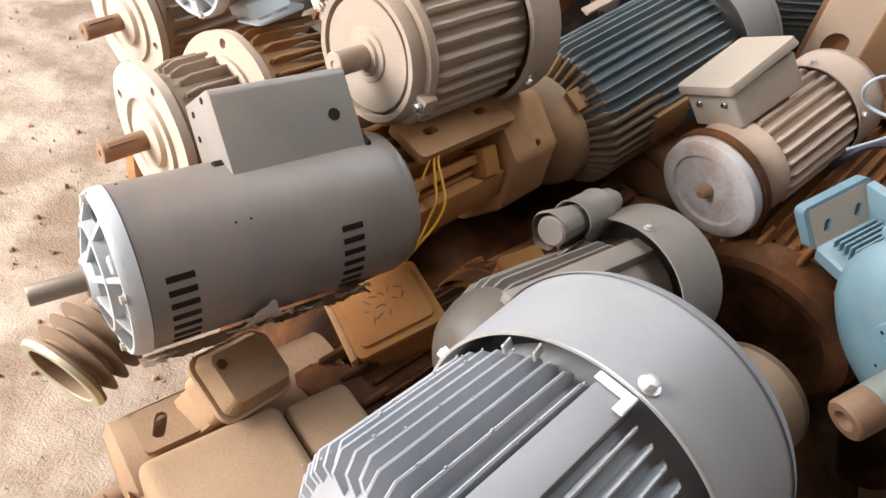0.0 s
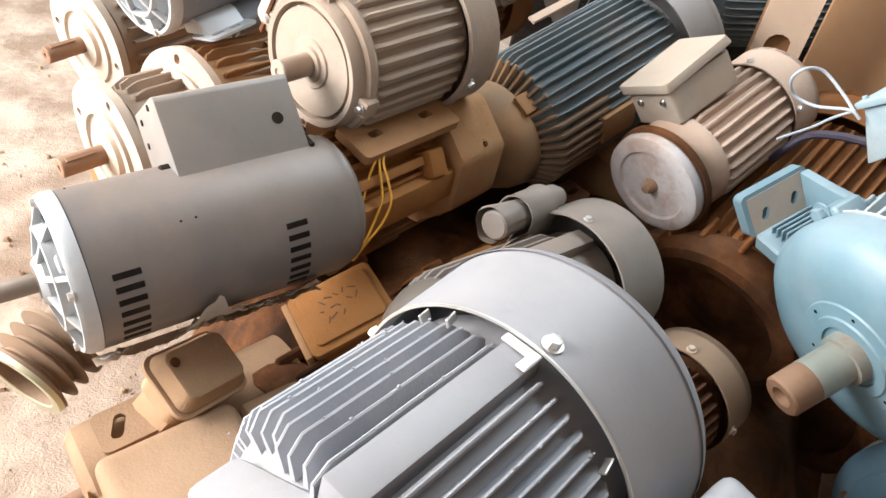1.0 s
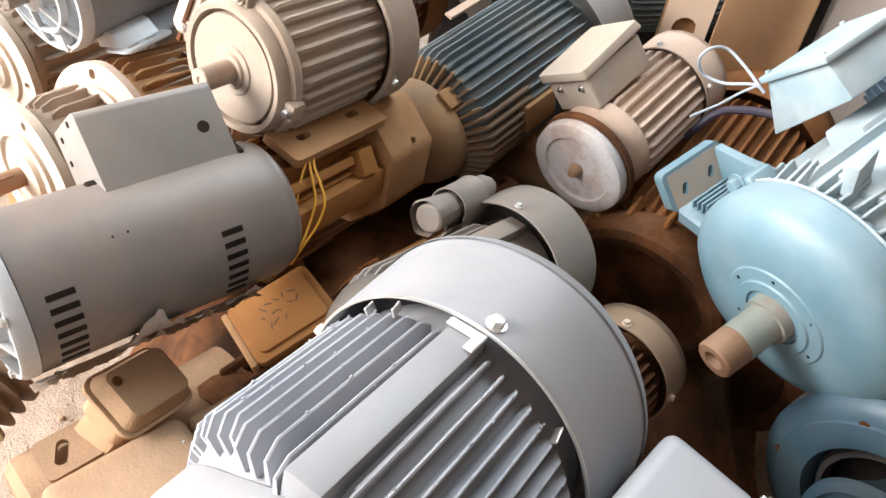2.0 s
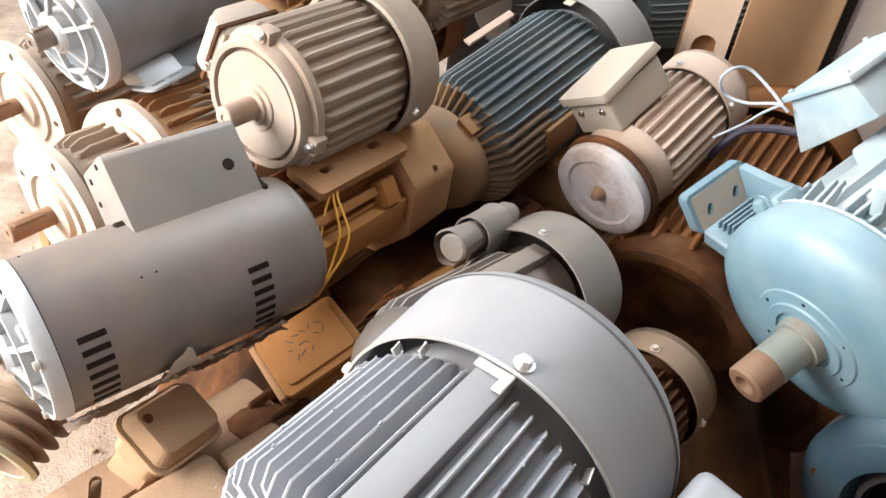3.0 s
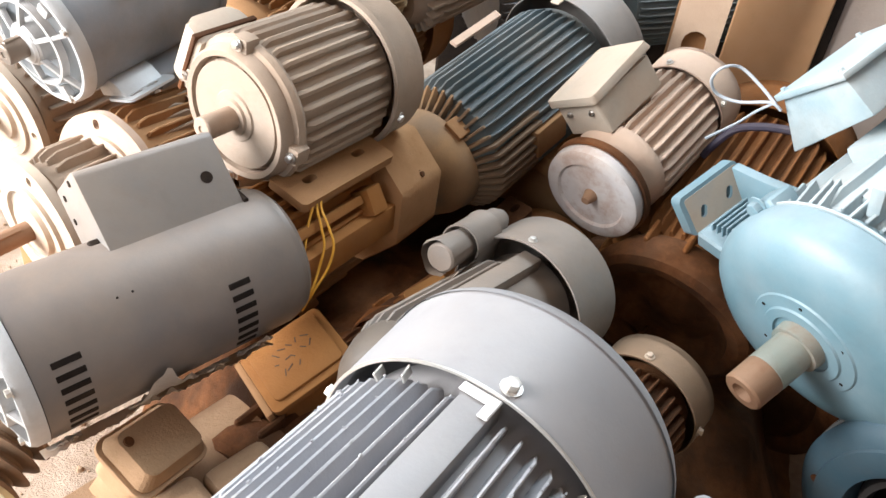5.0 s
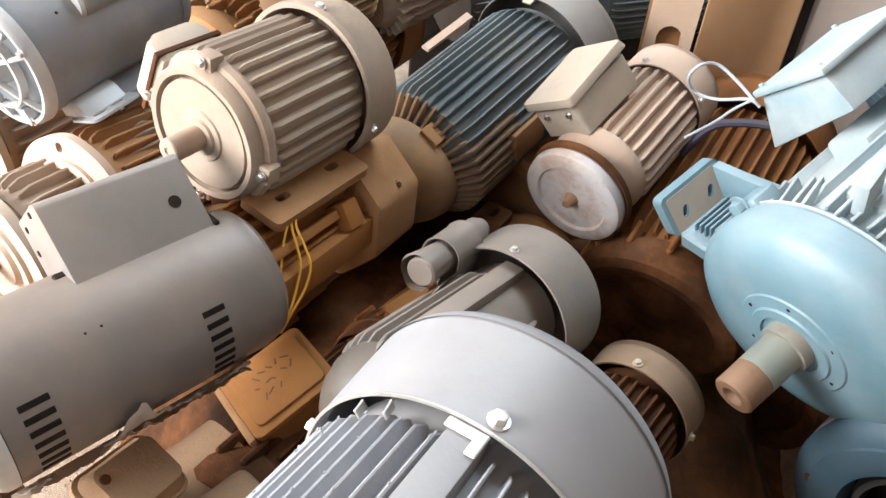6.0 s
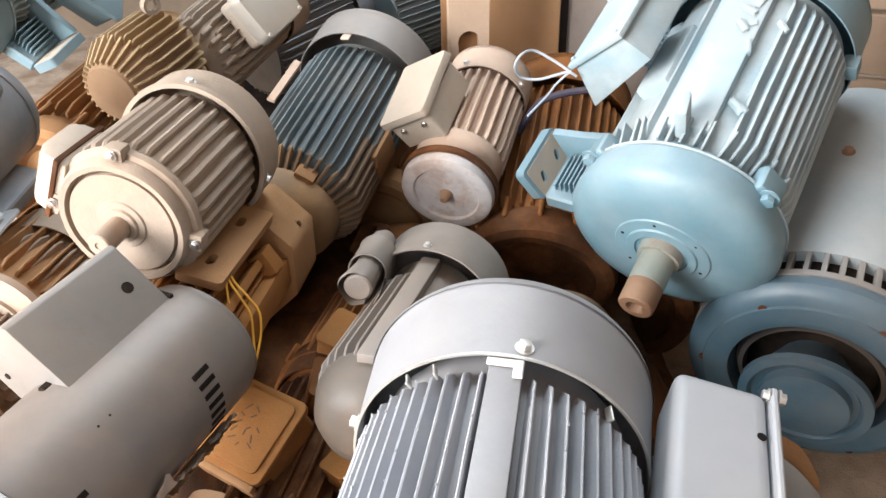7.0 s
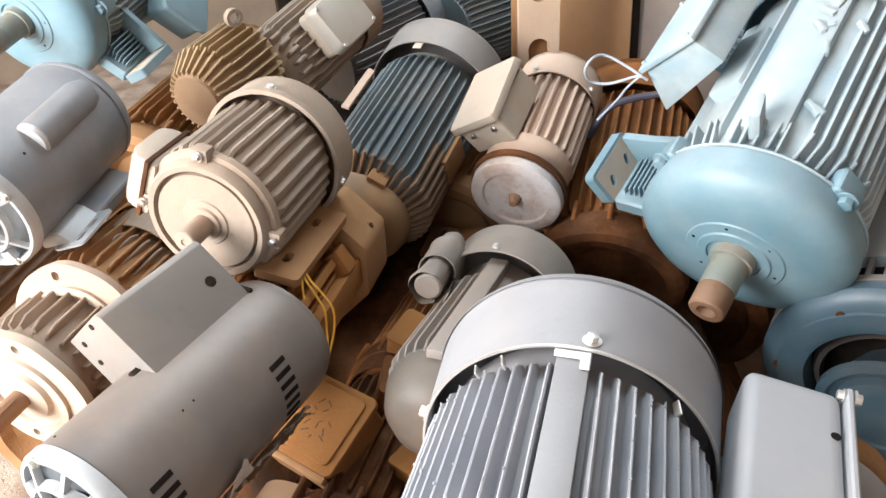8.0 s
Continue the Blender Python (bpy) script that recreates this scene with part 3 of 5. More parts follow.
def capacitor_box_motor():
    t = thing("electric_motor", "grey single-phase motor with vent slots and a boxy capacitor housing", "electric motor", GROUP, along((-0.163, 0.668, 0.573), 36.8, 1.8))
    r = 0.0935
    part("shell", lathe([(0.0, r - 0.004), (0.0, r), (0.06, r), (0.12, r), (0.18, r), (0.24, r), (0.305, r), (0.318, r - 0.004), (0.322, 0.08), (0.33, 0.05), (0.33, 0)], 96, caps=False), GREY_B, t, "smooth rolled grey shell")
    part("end_cap", lathe([(0.3185, r - 0.006), (0.326, r - 0.007), (0.334, r - 0.016), (0.338, 0.03), (0.338, 0)], 96, caps=False), GREY_B, t)
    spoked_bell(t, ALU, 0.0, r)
    shaft(t, SHAFT, -0.098, -0.02, 0.0115, (-0.042, -0.02, 0.019, SHAFT), False)
    # two rows of cooling slots
    for x, w in ((0.035, 0.030), (0.233, 0.027)):
        for k in range(7):
            capsule_slot(t, BLACK, x, r, -60 - k * 9.4, w, 0.0072)
    # capacitor housing: a bent-plate box that saddles the shell
    box = prism([(-0.009, 0.085), (0.064, 0.156), (0.070, 0.158), (0.077, 0.155), (0.148, 0.092), (0.088, 0.03), (0.03, 0.06)], 0.166, 0.0022, "x")
    b = part("capacitor_box", box, BOX_GREY, t, "bent sheet-metal capacitor box", Matrix.Translation((0.125, 0, 0)))
    face = Matrix.Translation((0, 0.0275, 0.1205)) @ Matrix.Rotation(radians(44.2), 4, "X")
    part("hole", lathe([(-0.0005, 0.0), (-0.0005, 0.0075), (0.0006, 0.0075), (0.0006, 0.0)], 20, caps=False), BLACK, b, "", face @ Matrix.Translation((0.137, 0.004, 0)) @ Matrix.Rotation(radians(-90), 4, "Y"))
    for dy, dz in ((0.118, 0.098), (0.10, 0.075), (0.088, 0.135)):
        part("hole", lathe([(-0.0005, 0.0), (-0.0005, 0.004), (0.0006, 0.004), (0.0006, 0.0)], 16, caps=False), BLACK, b, "", Matrix.Translation((-0.0006, dy, dz)))
    part("flap", slab(0.006, 0.03, 0.02, 0.001, 1, (0.169, 0.012, 0.088)), BLACK, b)
    part("knockout_hole", slab(0.016, 0.012, 0.014, 0.002, 1, (-0.004, 0.03, 0.084)), BLACK, b)
    for x, phi in ((0.305, 20), (0.012, 25), (0.105, -36), (0.122, -36)):
        part("rivet", lathe([(0, 0), (0, 0.0015), (0.0010, 0.0011), (0.0012, 0)], 8, caps=False), BLACK, t, "", outward(x, r, phi) @ Matrix.Rotation(radians(-90), 4, "Y"))
    # torn foot plate below: a thin straight edge with a few crumpled rags
    bm = bmesh.new()
    n = 90
    rows = []
    for j, (y, z) in enumerate(((-0.050, -0.092), (-0.064, -0.086), (-0.0745, -0.0815), (-0.0775, -0.0785))):
        row = []
        for k in range(n + 1):
            u = k / n
            rag = sum(h * math.exp(-((u - c) / w) ** 2) for c, h, w in ((0.10, 0.006, 0.03), (0.40, 0.036, 0.05), (0.50, 0.022, 0.04), (0.72, 0.012, 0.05), (0.93, 0.016, 0.04)))
            rag *= (0, 0, 0.45, 1.0)[j] * (1 + 0.6 * noise.noise(Vector((k * 0.45, j * 0.5, 1.0))))
            tear = 0.0035 * noise.noise(Vector((k * 0.5, j * 3.0, 9.0))) * (j > 1)
            row.append(bm.verts.new((-0.012 + 0.285 * k / n, y - rag * 0.30 + tear, z + rag * 0.85 + tear * 0.6)))
        rows.append(row)
    for p, q in zip(rows, rows[1:]):
        for k in range(n):
            bm.faces.new((p[k], p[k + 1], q[k + 1], q[k]))
    bmesh.ops.solidify(bm, geom=list(bm.faces), thickness=0.002)
    plate = part("base_plate", bm, CREAM, t, "torn dusty base plate")
    for x0, x1, rise, drop, seed in ((0.085, 0.165, 40, 2, 1.0), (0.225, 0.275, 24, 3, 4.0), (0.165, 0.215, 14, 3, 7.0), (-0.005, 0.030, 14, 2, 9.0)):
        bm = bmesh.new()
        n, rows = 14, []
        for j in range(9):
            row = []
            for k in range(n + 1):
                u, w = k / n, j / 8
                tall = math.sin(math.pi * min(1, max(0, u))) ** 0.7 * (1 + 0.45 * noise.noise(Vector((u * 5, seed, 2.0))))
                phi = -137 - drop * (1 - w) * tall + rise * w * tall
                q = polar(x0 + (x1 - x0) * u + 0.005 * noise.noise(Vector((w * 4, u * 4, seed))), 0.1000 + 0.004 * w + 0.004 * noise.noise(Vector((u * 6, w * 5, seed * 3))), phi)
                row.append(bm.verts.new(q))
            rows.append(row)
        for p, q in zip(rows, rows[1:]):
            for k in range(n):
                bm.faces.new((p[k], p[k + 1], q[k + 1], q[k]))
        bmesh.ops.solidify(bm, geom=list(bm.faces), thickness=0.0015)
        part("torn_flap", bm, CHALK, plate, "crumpled torn sheet")
    return t


capacitor_box_motor()


SHAFT_DUST = surface("dusty_steel_shaft", (0.30, 0.235, 0.185), (0.40, 0.32, 0.26), (0.52, 0.38, 0.28), 0.35, 0.55, 0.15, 0.15, 1, 0.3, 0.4)


# ---- the dust-coated finned motor on top, with its flange and box ----
def tan_motor():
    rnd = random.Random(7)
    t = thing("electric_motor", "dust-coated finned electric motor with flange, shaft and fan cover", "electric motor", GROUP, along((0.054, 0.974, 0.726), 48.4, 0.5))
    part("frame", lathe([(0.012, 0.05), (0.012, 0.0935), (0.2, 0.0935), (0.21, 0.05)], 48, caps=False), TAN, t)
    fins(t, TAN, 0.018, 0.197, 0.082, 0.104, [k * 12.0 for k in range(-14, 15)], 0.0095, "", 0, 0.001, 0.25, rnd=rnd)
    part("end_bell", worn(lathe([(-0.010, 0.02), (-0.012, 0.04), (-0.012, 0.0735), (-0.001, 0.0745), (-0.001, 0.0790), (-0.014, 0.0800), (-0.015, 0.0875), (-0.010, 0.091), (0.003, 0.093), (0.006, 0.099), (0.014, 0.102), (0.02, 0.099), (0.022, 0.08)], 80, caps=False), 0.0008, 40), TAN, t, "dusty flange with a ring groove")
    part("hub", worn(lathe([(-0.011, 0.036), (-0.014, 0.034), (-0.0145, 0.026), (-0.018, 0.024), (-0.018, 0.012)], 32, caps=False), 0.0006, 60), TAN, t)
    for phi in (-104, -6, 78, 168):
        part("lug", slab(0.024, 0.026, 0.022, 0.005, 2, (0.006, 0, 0.098)), TAN, t, "", Matrix.Rotation(radians(-phi), 4, "X"))
        hexbolt(t, STEEL, Matrix.Translation(polar(-0.008, 0.1, phi)) @ Matrix.Rotation(radians(-90), 4, "Y"), 0.011)
    shaft(t, SHAFT_DUST, -0.066, -0.005, 0.0160, None, False)
    fan_cover(t, TAN, 0.19, 0.262, 0.114, 0.022, "dusty fan cover", 0.115)
    part("cover_step", lathe([(0.186, 0.110), (0.186, 0.117), (0.196, 0.118), (0.2, 0.115)], 64, caps=False), TAN, t)
    for phi in (-8, -108, 95):
        hexbolt(t, ZINC, outward(0.2, 0.1155, phi), 0.012)
    # rounded terminal box on the far flank, its lid bent away
    m = outward(0.05, 0.088, 64)
    part("terminal_box", worn(prism([(-0.056, 0.0), (0.05, 0.0), (0.046, 0.040), (0.03, 0.052), (-0.032, 0.052), (-0.050, 0.040)], 0.095, 0.014, "y"), 0.002, 25), CREAM, t, "pale rounded terminal box", m @ Matrix.Translation((0, -0.042, 0)))
    # solid strip, coloured dark as the shade in the gap
    part("gap_shade_strip", prism([(-0.057, 0.012), (0.051, 0.012), (0.050, 0.019), (-0.056, 0.019)], 0.098, 0.001, "y"), RUSTY_SHADED, t, "dark strip standing in for the shaded gap under the box's edge", m @ Matrix.Translation((0, -0.0435, 0)))
    foot(t, BROWN, Matrix.Translation((0.083, -0.088, -0.090)) @ Matrix.Rotation(radians(12), 4, "X"), 0.19, 0.070, 0.014, 2)
    foot(t, BROWN, Matrix.Translation((0.1, 0.07, -0.115)), 0.17, 0.055, 0.012, 2)
    for sy in (-1, 1):
        part("foot_web", slab(0.13, 0.016, 0.05, 0.004, 1, (0.1, sy * 0.055, -0.09)), BROWN, t)
    return t


tan_motor()


# ---- the brown motor below it, with yellow leads ----
def brown_motor():
    t = thing("electric_motor", "electric motor under thick brown dust with an eight-sided fan cover", "electric motor", GROUP, along((0.265, 1.156, 0.529), 53.7, -5.5))
    part("frame", lathe([(-0.37, 0.05), (-0.36, 0.068), (-0.11, 0.068), (-0.1, 0.05)], 40, caps=False), OCHRE, t)
    fins(t, OCHRE, -0.345, -0.112, 0.064, 0.080, [phi for phi in range(-170, 180, 17) if not -66 < phi < -40 and not -100 < phi < -74], 0.009, "", 0, 0.001, 0.3)
    part("rib", slab(0.235, 0.045, 0.03, 0.003, 2, (-0.225, 0, 0.078)), OCHRE, t, "flat pad on the flank", Matrix.Rotation(radians(88), 4, "X"))
    part("lug", worn(slab(0.036, 0.042, 0.036, 0.005, 2, (-0.160, 0, 0.080)), 0.001, 40), OCHRE, t, "", Matrix.Rotation(radians(60), 4, "X"))
    part("rib", worn(slab(0.16, 0.014, 0.03, 0.003, 2, (-0.26, 0, 0.074)), 0.001, 40), OCHRE, t, "", Matrix.Rotation(radians(54), 4, "X"))
    oct8 = [(0.112 * math.cos(radians(45 * k + 22)), 0.112 * math.sin(radians(45 * k + 22))) for k in range(8)]
    bm = prism(oct8, 0.125, 0.012, "x")
    part("fan_cover", worn(bm, 0.002, 30), BROWN, t, "dented eight-sided dusty fan cover", Matrix.Translation((-0.118, 0, 0)))
    part("end_bell", worn(lathe([(-0.40, 0.0), (-0.40, 0.05), (-0.385, 0.085), (-0.36, 0.098), (-0.345, 0.098)], 40, caps=False), 0.002, 30), BROWN, t)
    hexbolt(t, RUSTY_SHADED, outward(-0.05, 0.105, -60), 0.01)
    return t


brown_motor()


def yellow_leads():
    t = thing("wire", "loop of thin yellow wires hanging beside the brown motor", "wire")
    top, mid, low = Vector((0.155, 0.902, 0.632)), Vector((0.160, 0.862, 0.596)), Vector((0.151, 0.818, 0.552))
    for k, (dx, bow) in enumerate(((-0.0045, -0.014), (0.0, 0.006), (0.0055, 0.013))):
        d = Vector((dx, 0.001 * k, 0.0015 * math.cos(k * 1.7)))
        pts = [top + d + Vector((0.004, 0.035, 0.012)), top + d, (top + mid) / 2 + d + Vector((bow * 0.6, -0.002, 0)), mid + d + Vector((bow, -0.003, 0.0)), (mid + low) / 2 + d + Vector((bow * 0.8, 0, 0)), low + d * 0.5, low + Vector((-0.012, -0.004, -0.03))]
        part("strand", tube(pts, 0.0018), YELLOW, t)
    return t


yellow_leads()


# ---- the dark teal motor ----
def teal_motor():
    rnd = random.Random(4)
    t = thing("electric_motor", "dark teal finned motor with grey fan cover and dusty bell", "electric motor", GROUP, along((0.641, 1.521, 0.595), 41.9, 15.1))
    part("frame", lathe([(-0.375, 0.05), (-0.375, 0.084), (-0.338, 0.116), (0.01, 0.116), (0.02, 0.05)], 56, caps=False), TEAL, t)
    fins(t, TEAL, -0.342, -0.006, 0.108, 0.131, [k * 9 for k in range(-20, 20)], 0.0046, "", 0, 0.001, 0.2, rnd=rnd)
    front = brown = None
    for k in range(-20, 20):
        m = Matrix.Rotation(radians(-9 * k), 4, "X")
        if -18 < k < -6:
            if brown is None:
                brown = part("fin", prism([(-0.22, 0.105), (-0.22, 0.1315), (-0.344, 0.1318), (-0.385, 0.094), (-0.378, 0.084)], 0.006, 0.0008, "y"), GREY_BROWN, t, "front end of a rib, brown with dust", m)
            else:
                again(brown, m)
        elif front is None:
            front = part("fin", prism([(-0.342, 0.100), (-0.342, 0.1305), (-0.346, 0.1305), (-0.385, 0.094), (-0.378, 0.084)], 0.0055, 0.0008, "y"), TEAL_DUSTY, t, "front end of a rib, dusty", m)
        else:
            again(front, m)
    part("end_bell", worn(lathe([(-0.475, 0.0), (-0.475, 0.04), (-0.468, 0.062), (-0.45, 0.083), (-0.42, 0.098), (-0.392, 0.104), (-0.376, 0.102), (-0.37, 0.085)], 64, caps=False), 0.0015, 25), TEAL_DUSTY, t, "end bell under brown dust")
    fan_cover(t, GREY_DUSTY, 0.0, 0.11, 0.15, 0.03, "grey fan cover", 0.153, 80)
    part("bracket", slab(0.025, 0.02, 0.004, 0.001, 1, (-0.004, 0, 0.144)), CREAM, t, "", Matrix.Rotation(radians(-2), 4, "X"))
    part("pad", slab(0.09, 0.06, 0.02, 0.006, 2, (-0.2, 0, 0.125)), BROWN, t, "", Matrix.Rotation(radians(88), 4, "X"))
    part("lug", worn(slab(0.030, 0.040, 0.014, 0.005, 2, (-0.372, 0, 0.104)), 0.002, 40), BROWN, t, "", Matrix.Rotation(radians(30), 4, "X"))
    foot(t, RUSTY_SHADED, Matrix.Translation((-0.32, -0.12, -0.14)), 0.09, 0.06, 0.016, 2)
    return t


teal_motor()


# ---- the small dusty motor with a cream box and a disc on its shaft ----
def disc_motor():
    t = thing("electric_motor", "small dusty motor with a cream terminal box and pale disc", "electric motor", GROUP, along((0.596, 1.063, 0.559), 42.7, 16.5))
    part("frame", lathe([(0.08, 0.05), (0.08, 0.073), (0.285, 0.073), (0.29, 0.05)], 48, caps=False), PINK, t)
    fins(t, PINK, 0.088, 0.275, 0.071, 0.087, [k * 14.0 for k in range(-12, 13)], 0.0075, "", 0, 0.0008, 0.2)
    part("end_bell", worn(lathe([(0.03, 0.04), (0.034, 0.058), (0.05, 0.066), (0.066, 0.078), (0.078, 0.084), (0.09, 0.084), (0.094, 0.07)], 48, caps=False), 0.0012, 40), PINK, t)
    d = part("disc", lathe([(0.002, 0.0), (0.002, 0.060), (-0.003, 0.063), (-0.003, 0.080), (0.001, 0.086), (0.016, 0.088), (0.022, 0.085), (0.022, 0.078), (0.03, 0.084), (0.038, 0.084), (0.04, 0.05)], 64, caps=False), PLATE, t, "pale worn disc with rust at its hub")
    part("groove", lathe([(0.0205, 0.087), (0.0215, 0.092), (0.032, 0.093), (0.036, 0.088)], 64, caps=False), RUSTY_SHADED, d)
    part("shaft", worn(lathe([(-0.016, 0.0), (-0.016, 0.007), (-0.006, 0.010), (0.003, 0.013)], 14, caps=False), 0.001, 200), SHAFT_RUST, t, "rusty stub of shaft")
    fan_cover(t, PINK, 0.27, 0.352, 0.089, 0.022, "dusty fan cover", 0.089)
    for phi in (-60, 20, 100):
        hexbolt(t, ZINC, outward(0.28, 0.0895, phi), 0.009)
    m = outward(0.140, 0.080, 33.5) @ Matrix.Translation((0, 0.003, 0)) @ Matrix.Rotation(radians(-8), 4, "Z") @ Matrix.Rotation(radians(-4), 4, "Y")
    b = part("terminal_box", worn(prism(rounded(0.134, 0.104, 0.006), 0.058, 0.002), 0.0012, 30), CREAM, t, "dusty cream box", m)
    lid = prism(rounded(0.150, 0.120, 0.008), 0.016, 0.003)
    for v in lid.verts:
        v.co.z += 0.06 * (v.co.x + 0.075)
        if v.co.z > 0.016:
            v.co.x *= 0.96
            v.co.y *= 0.95
    part("lid", worn(lid, 0.0015, 25), CREAM, b, "", Matrix.Translation((0, 0, 0.058)))
    for y in (-0.03, 0.025):
        hexbolt(b, STEEL, Matrix.Translation((-0.068, y, 0.040)) @ Matrix.Rotation(radians(-90), 4, "Y"), 0.008)
    part("neck", slab(0.1, 0.07, 0.03, 0.006, 2, (0, 0, -0.01)), PINK, t, "", m)
    foot(t, BROWN, Matrix.Translation((0.16, 0.06, -0.085)), 0.12, 0.05, 0.01, 2)
    part("foot_web", slab(0.06, 0.03, 0.05, 0.005, 2, (0.11, 0.075, -0.06)), BROWN, t)
    return t


disc_motor()


# ---- the big pale blue motor ----
PAD_DUST = surface("dusty_machined_pad", (0.40, 0.37, 0.33), (0.46, 0.36, 0.27), (0.52, 0.38, 0.27), 0.5, 0.6, 0.1, 0.08, 1, 0.1, 0.3)

def pale_blue_motor(m, label, shaft_material, side=1):
    """side: which flank carries the drilled foot."""
    rnd = random.Random(21)
    t = thing("electric_motor", label, "electric motor", GROUP, m)
    part("frame", lathe([(0.05, 0.06), (0.05, 0.145), (0.45, 0.145), (0.46, 0.06)], 64, caps=False), BLUE_DUSTY_LIT, t)
    angles = [phi for phi in range(-176, 180, 7) if not -16 < phi < 22 and not 32 < phi < 66]
    fins(t, BLUE_DUSTY_LIT, 0.075, 0.432, 0.132, 0.160, angles, 0.0062, "", 0, 0.001, 0.5, rnd=rnd)
    part("rib", worn(slab(0.33, 0.075, 0.03, 0.006, 2, (0.26, 0, 0.141)), 0.002, 30), BLUE_DUSTY_LIT, t, "flat cast pad for the terminal box", Matrix.Rotation(radians(-4), 4, "X"))
    # short ribs that fan out behind the bell
    for phi in range(-46, 40, 6):
        part("rib", worn(slab(rnd.uniform(0.045, 0.064), 0.0046, 0.026, 0.001, 1, (0.084, 0, 0.150)), 0.0012, 60, phi), BLUE_DUSTY_LIT, t, "", Matrix.Rotation(radians(-phi), 4, "X") @ Matrix.Rotation(radians(phi * 0.45 + rnd.uniform(-5, 5)), 4, "Z"))
    # knobs and scabs of paint on the casting between the ribs
    for k in range(9):
        part("lump", worn(slab(rnd.uniform(0.012, 0.03), rnd.uniform(0.006, 0.012), 0.012, 0.003, 2, (0, 0, 0.0)), 0.002, 90, k), BLUE_DUSTY_LIT, t, "", outward(rnd.uniform(0.11, 0.40), 0.157, rnd.uniform(-24, 26)) @ Matrix.Rotation(rnd.uniform(0, 3), 4, "Z"))
    part("end_bell", worn(lathe([(-0.036, 0.0), (-0.036, 0.043), (-0.040, 0.044), (-0.040, 0.058), (-0.037, 0.060), (-0.036, 0.078), (-0.0335, 0.080), (-0.033, 0.110), (-0.030, 0.132), (-0.023, 0.150), (-0.012, 0.164), (0.0, 0.1705), (0.012, 0.172), (0.040, 0.169), (0.044, 0.165), (0.046, 0.160), (0.060, 0.157), (0.066, 0.14)], 96, caps=False), 0.0008, 14), BLUE, t, "domed blue end bell")
    part("bell_rim", lathe([(0.0425, 0.1665), (0.0425, 0.1705), (0.0455, 0.1712), (0.0475, 0.1668)], 96, caps=False), BLUE_DUSTY_LIT, t, "raised rim behind the bell")
    for phi in (0, 60, 120, 180, 240, 300):
        part("plug", lathe([(-0.0005, 0.0), (-0.0005, 0.0028), (0.0004, 0.0028)], 10, caps=False), BLACK, t, "", Matrix.Translation(polar(-0.0362, 0.069, phi + 8)))
    shaft(t, SHAFT_BLUE, -0.105, -0.03, 0.029, (-0.052, -0.032, 0.035, SHAFT_BLUE), False)
    part("shaft", lathe([(-0.128, 0.0), (-0.130, 0.010), (-0.146, 0.015), (-0.146, 0.026), (-0.143, 0.0285), (-0.105, 0.0289), (-0.102, 0.0275)], 28, caps=False), shaft_material, t, "rusty hollow end of the shaft")
    for phi in (-50, 54, 170, -140):
        part("lug", worn(slab(0.046, 0.052, 0.034, 0.010, 3, (0.058, 0, 0.163)), 0.0012, 40), BLUE, t, "", Matrix.Rotation(radians(-phi), 4, "X"))
        hexbolt(t, BLUE, Matrix.Translation(polar(0.036, 0.176, phi)) @ Matrix.Rotation(radians(-90), 4, "Y"), 0.022)
    # drilled foot that stands out on the flank
    at = Matrix.Translation((0.0715, 0.2525 * side, 0.0085)) @ Matrix.Rotation(radians(62.3 * side), 4, "X")
    slots = [(-0.028, -0.004 * side, 0.004, 0.0065, 62 * side), (0.026, -0.004 * side, 0.004, 0.0065, 62 * side)]
    part("foot", holed(rounded(0.120, 0.070, 0.010, 4), slots, 0.020), BLUE, t, "drilled cast foot", at @ Matrix.Translation((0, 0, -0.020)))
    part("foot_pad", holed(rounded(0.108, 0.062, 0.004, 3), slots, 0.0006), PAD_DUST, t, "machined face brown with dust", at @ Matrix.Translation((0.003, -0.003 * side, 0.0)))
    for u in (-0.028, 0.026):
        part("hole", lathe([(0.0, 0.0), (0.0, 0.0095)], 16, caps=False), BLACK, t, "", at @ Matrix.Translation((u, -0.004 * side, -0.012)) @ Matrix.Rotation(radians(90), 4, "Y"))
    web = [(0.14, 0.06), (0.205, 0.045), (0.262, 0.036), (0.236, -0.03), (0.14, -0.03)]
    part("foot_web", prism([(y * side, z) for y, z in web], 0.016, 0.003, "x"), BLUE, t, "cast web behind the foot", Matrix.Translation((0.116, 0, 0)))
    part("foot_web", slab(0.105, 0.11, 0.030, 0.004, 1, (0.07, 0.182 * side, -0.030)), BLUE, t)
    for k in range(6):
        part("fin", slab(0.075, 0.0032, 0.036, 0.001, 1, (0.074, (0.176 + 0.0095 * k) * side, 0.002 - 0.004 * k)), BLUE, t)
    # terminal box with a slanting lid
    # box and lid take the paler blue to look strongly lit
    box = part("terminal_box", worn(prism([(0.238, 0.140), (0.149, 0.222), (0.099, 0.186), (0.209, 0.046)], 0.165, 0.006, "x"), 0.0012, 20), BLUE_DUSTY_LIT, t, "pale blue terminal box with a slanting lid, colour lightened as strong light", Matrix.Translation((0.188, 0, 0)))
    lid_at = Matrix.Translation((0.083, 0.1955, 0.184)) @ Matrix.Rotation(radians(-42.7), 4, "X")
    part("lid", worn(slab(0.180, 0.136, 0.010, 0.003, 2), 0.0008, 20), BLUE_DUSTY_LIT, box, "flat lid", lid_at)
    for ux in (-0.078, 0.078):
        for uy in (-0.056, 0.056):
            hexbolt(box, BLUE_DUSTY_LIT, lid_at @ Matrix.Translation((ux, uy, 0.005)), 0.008)
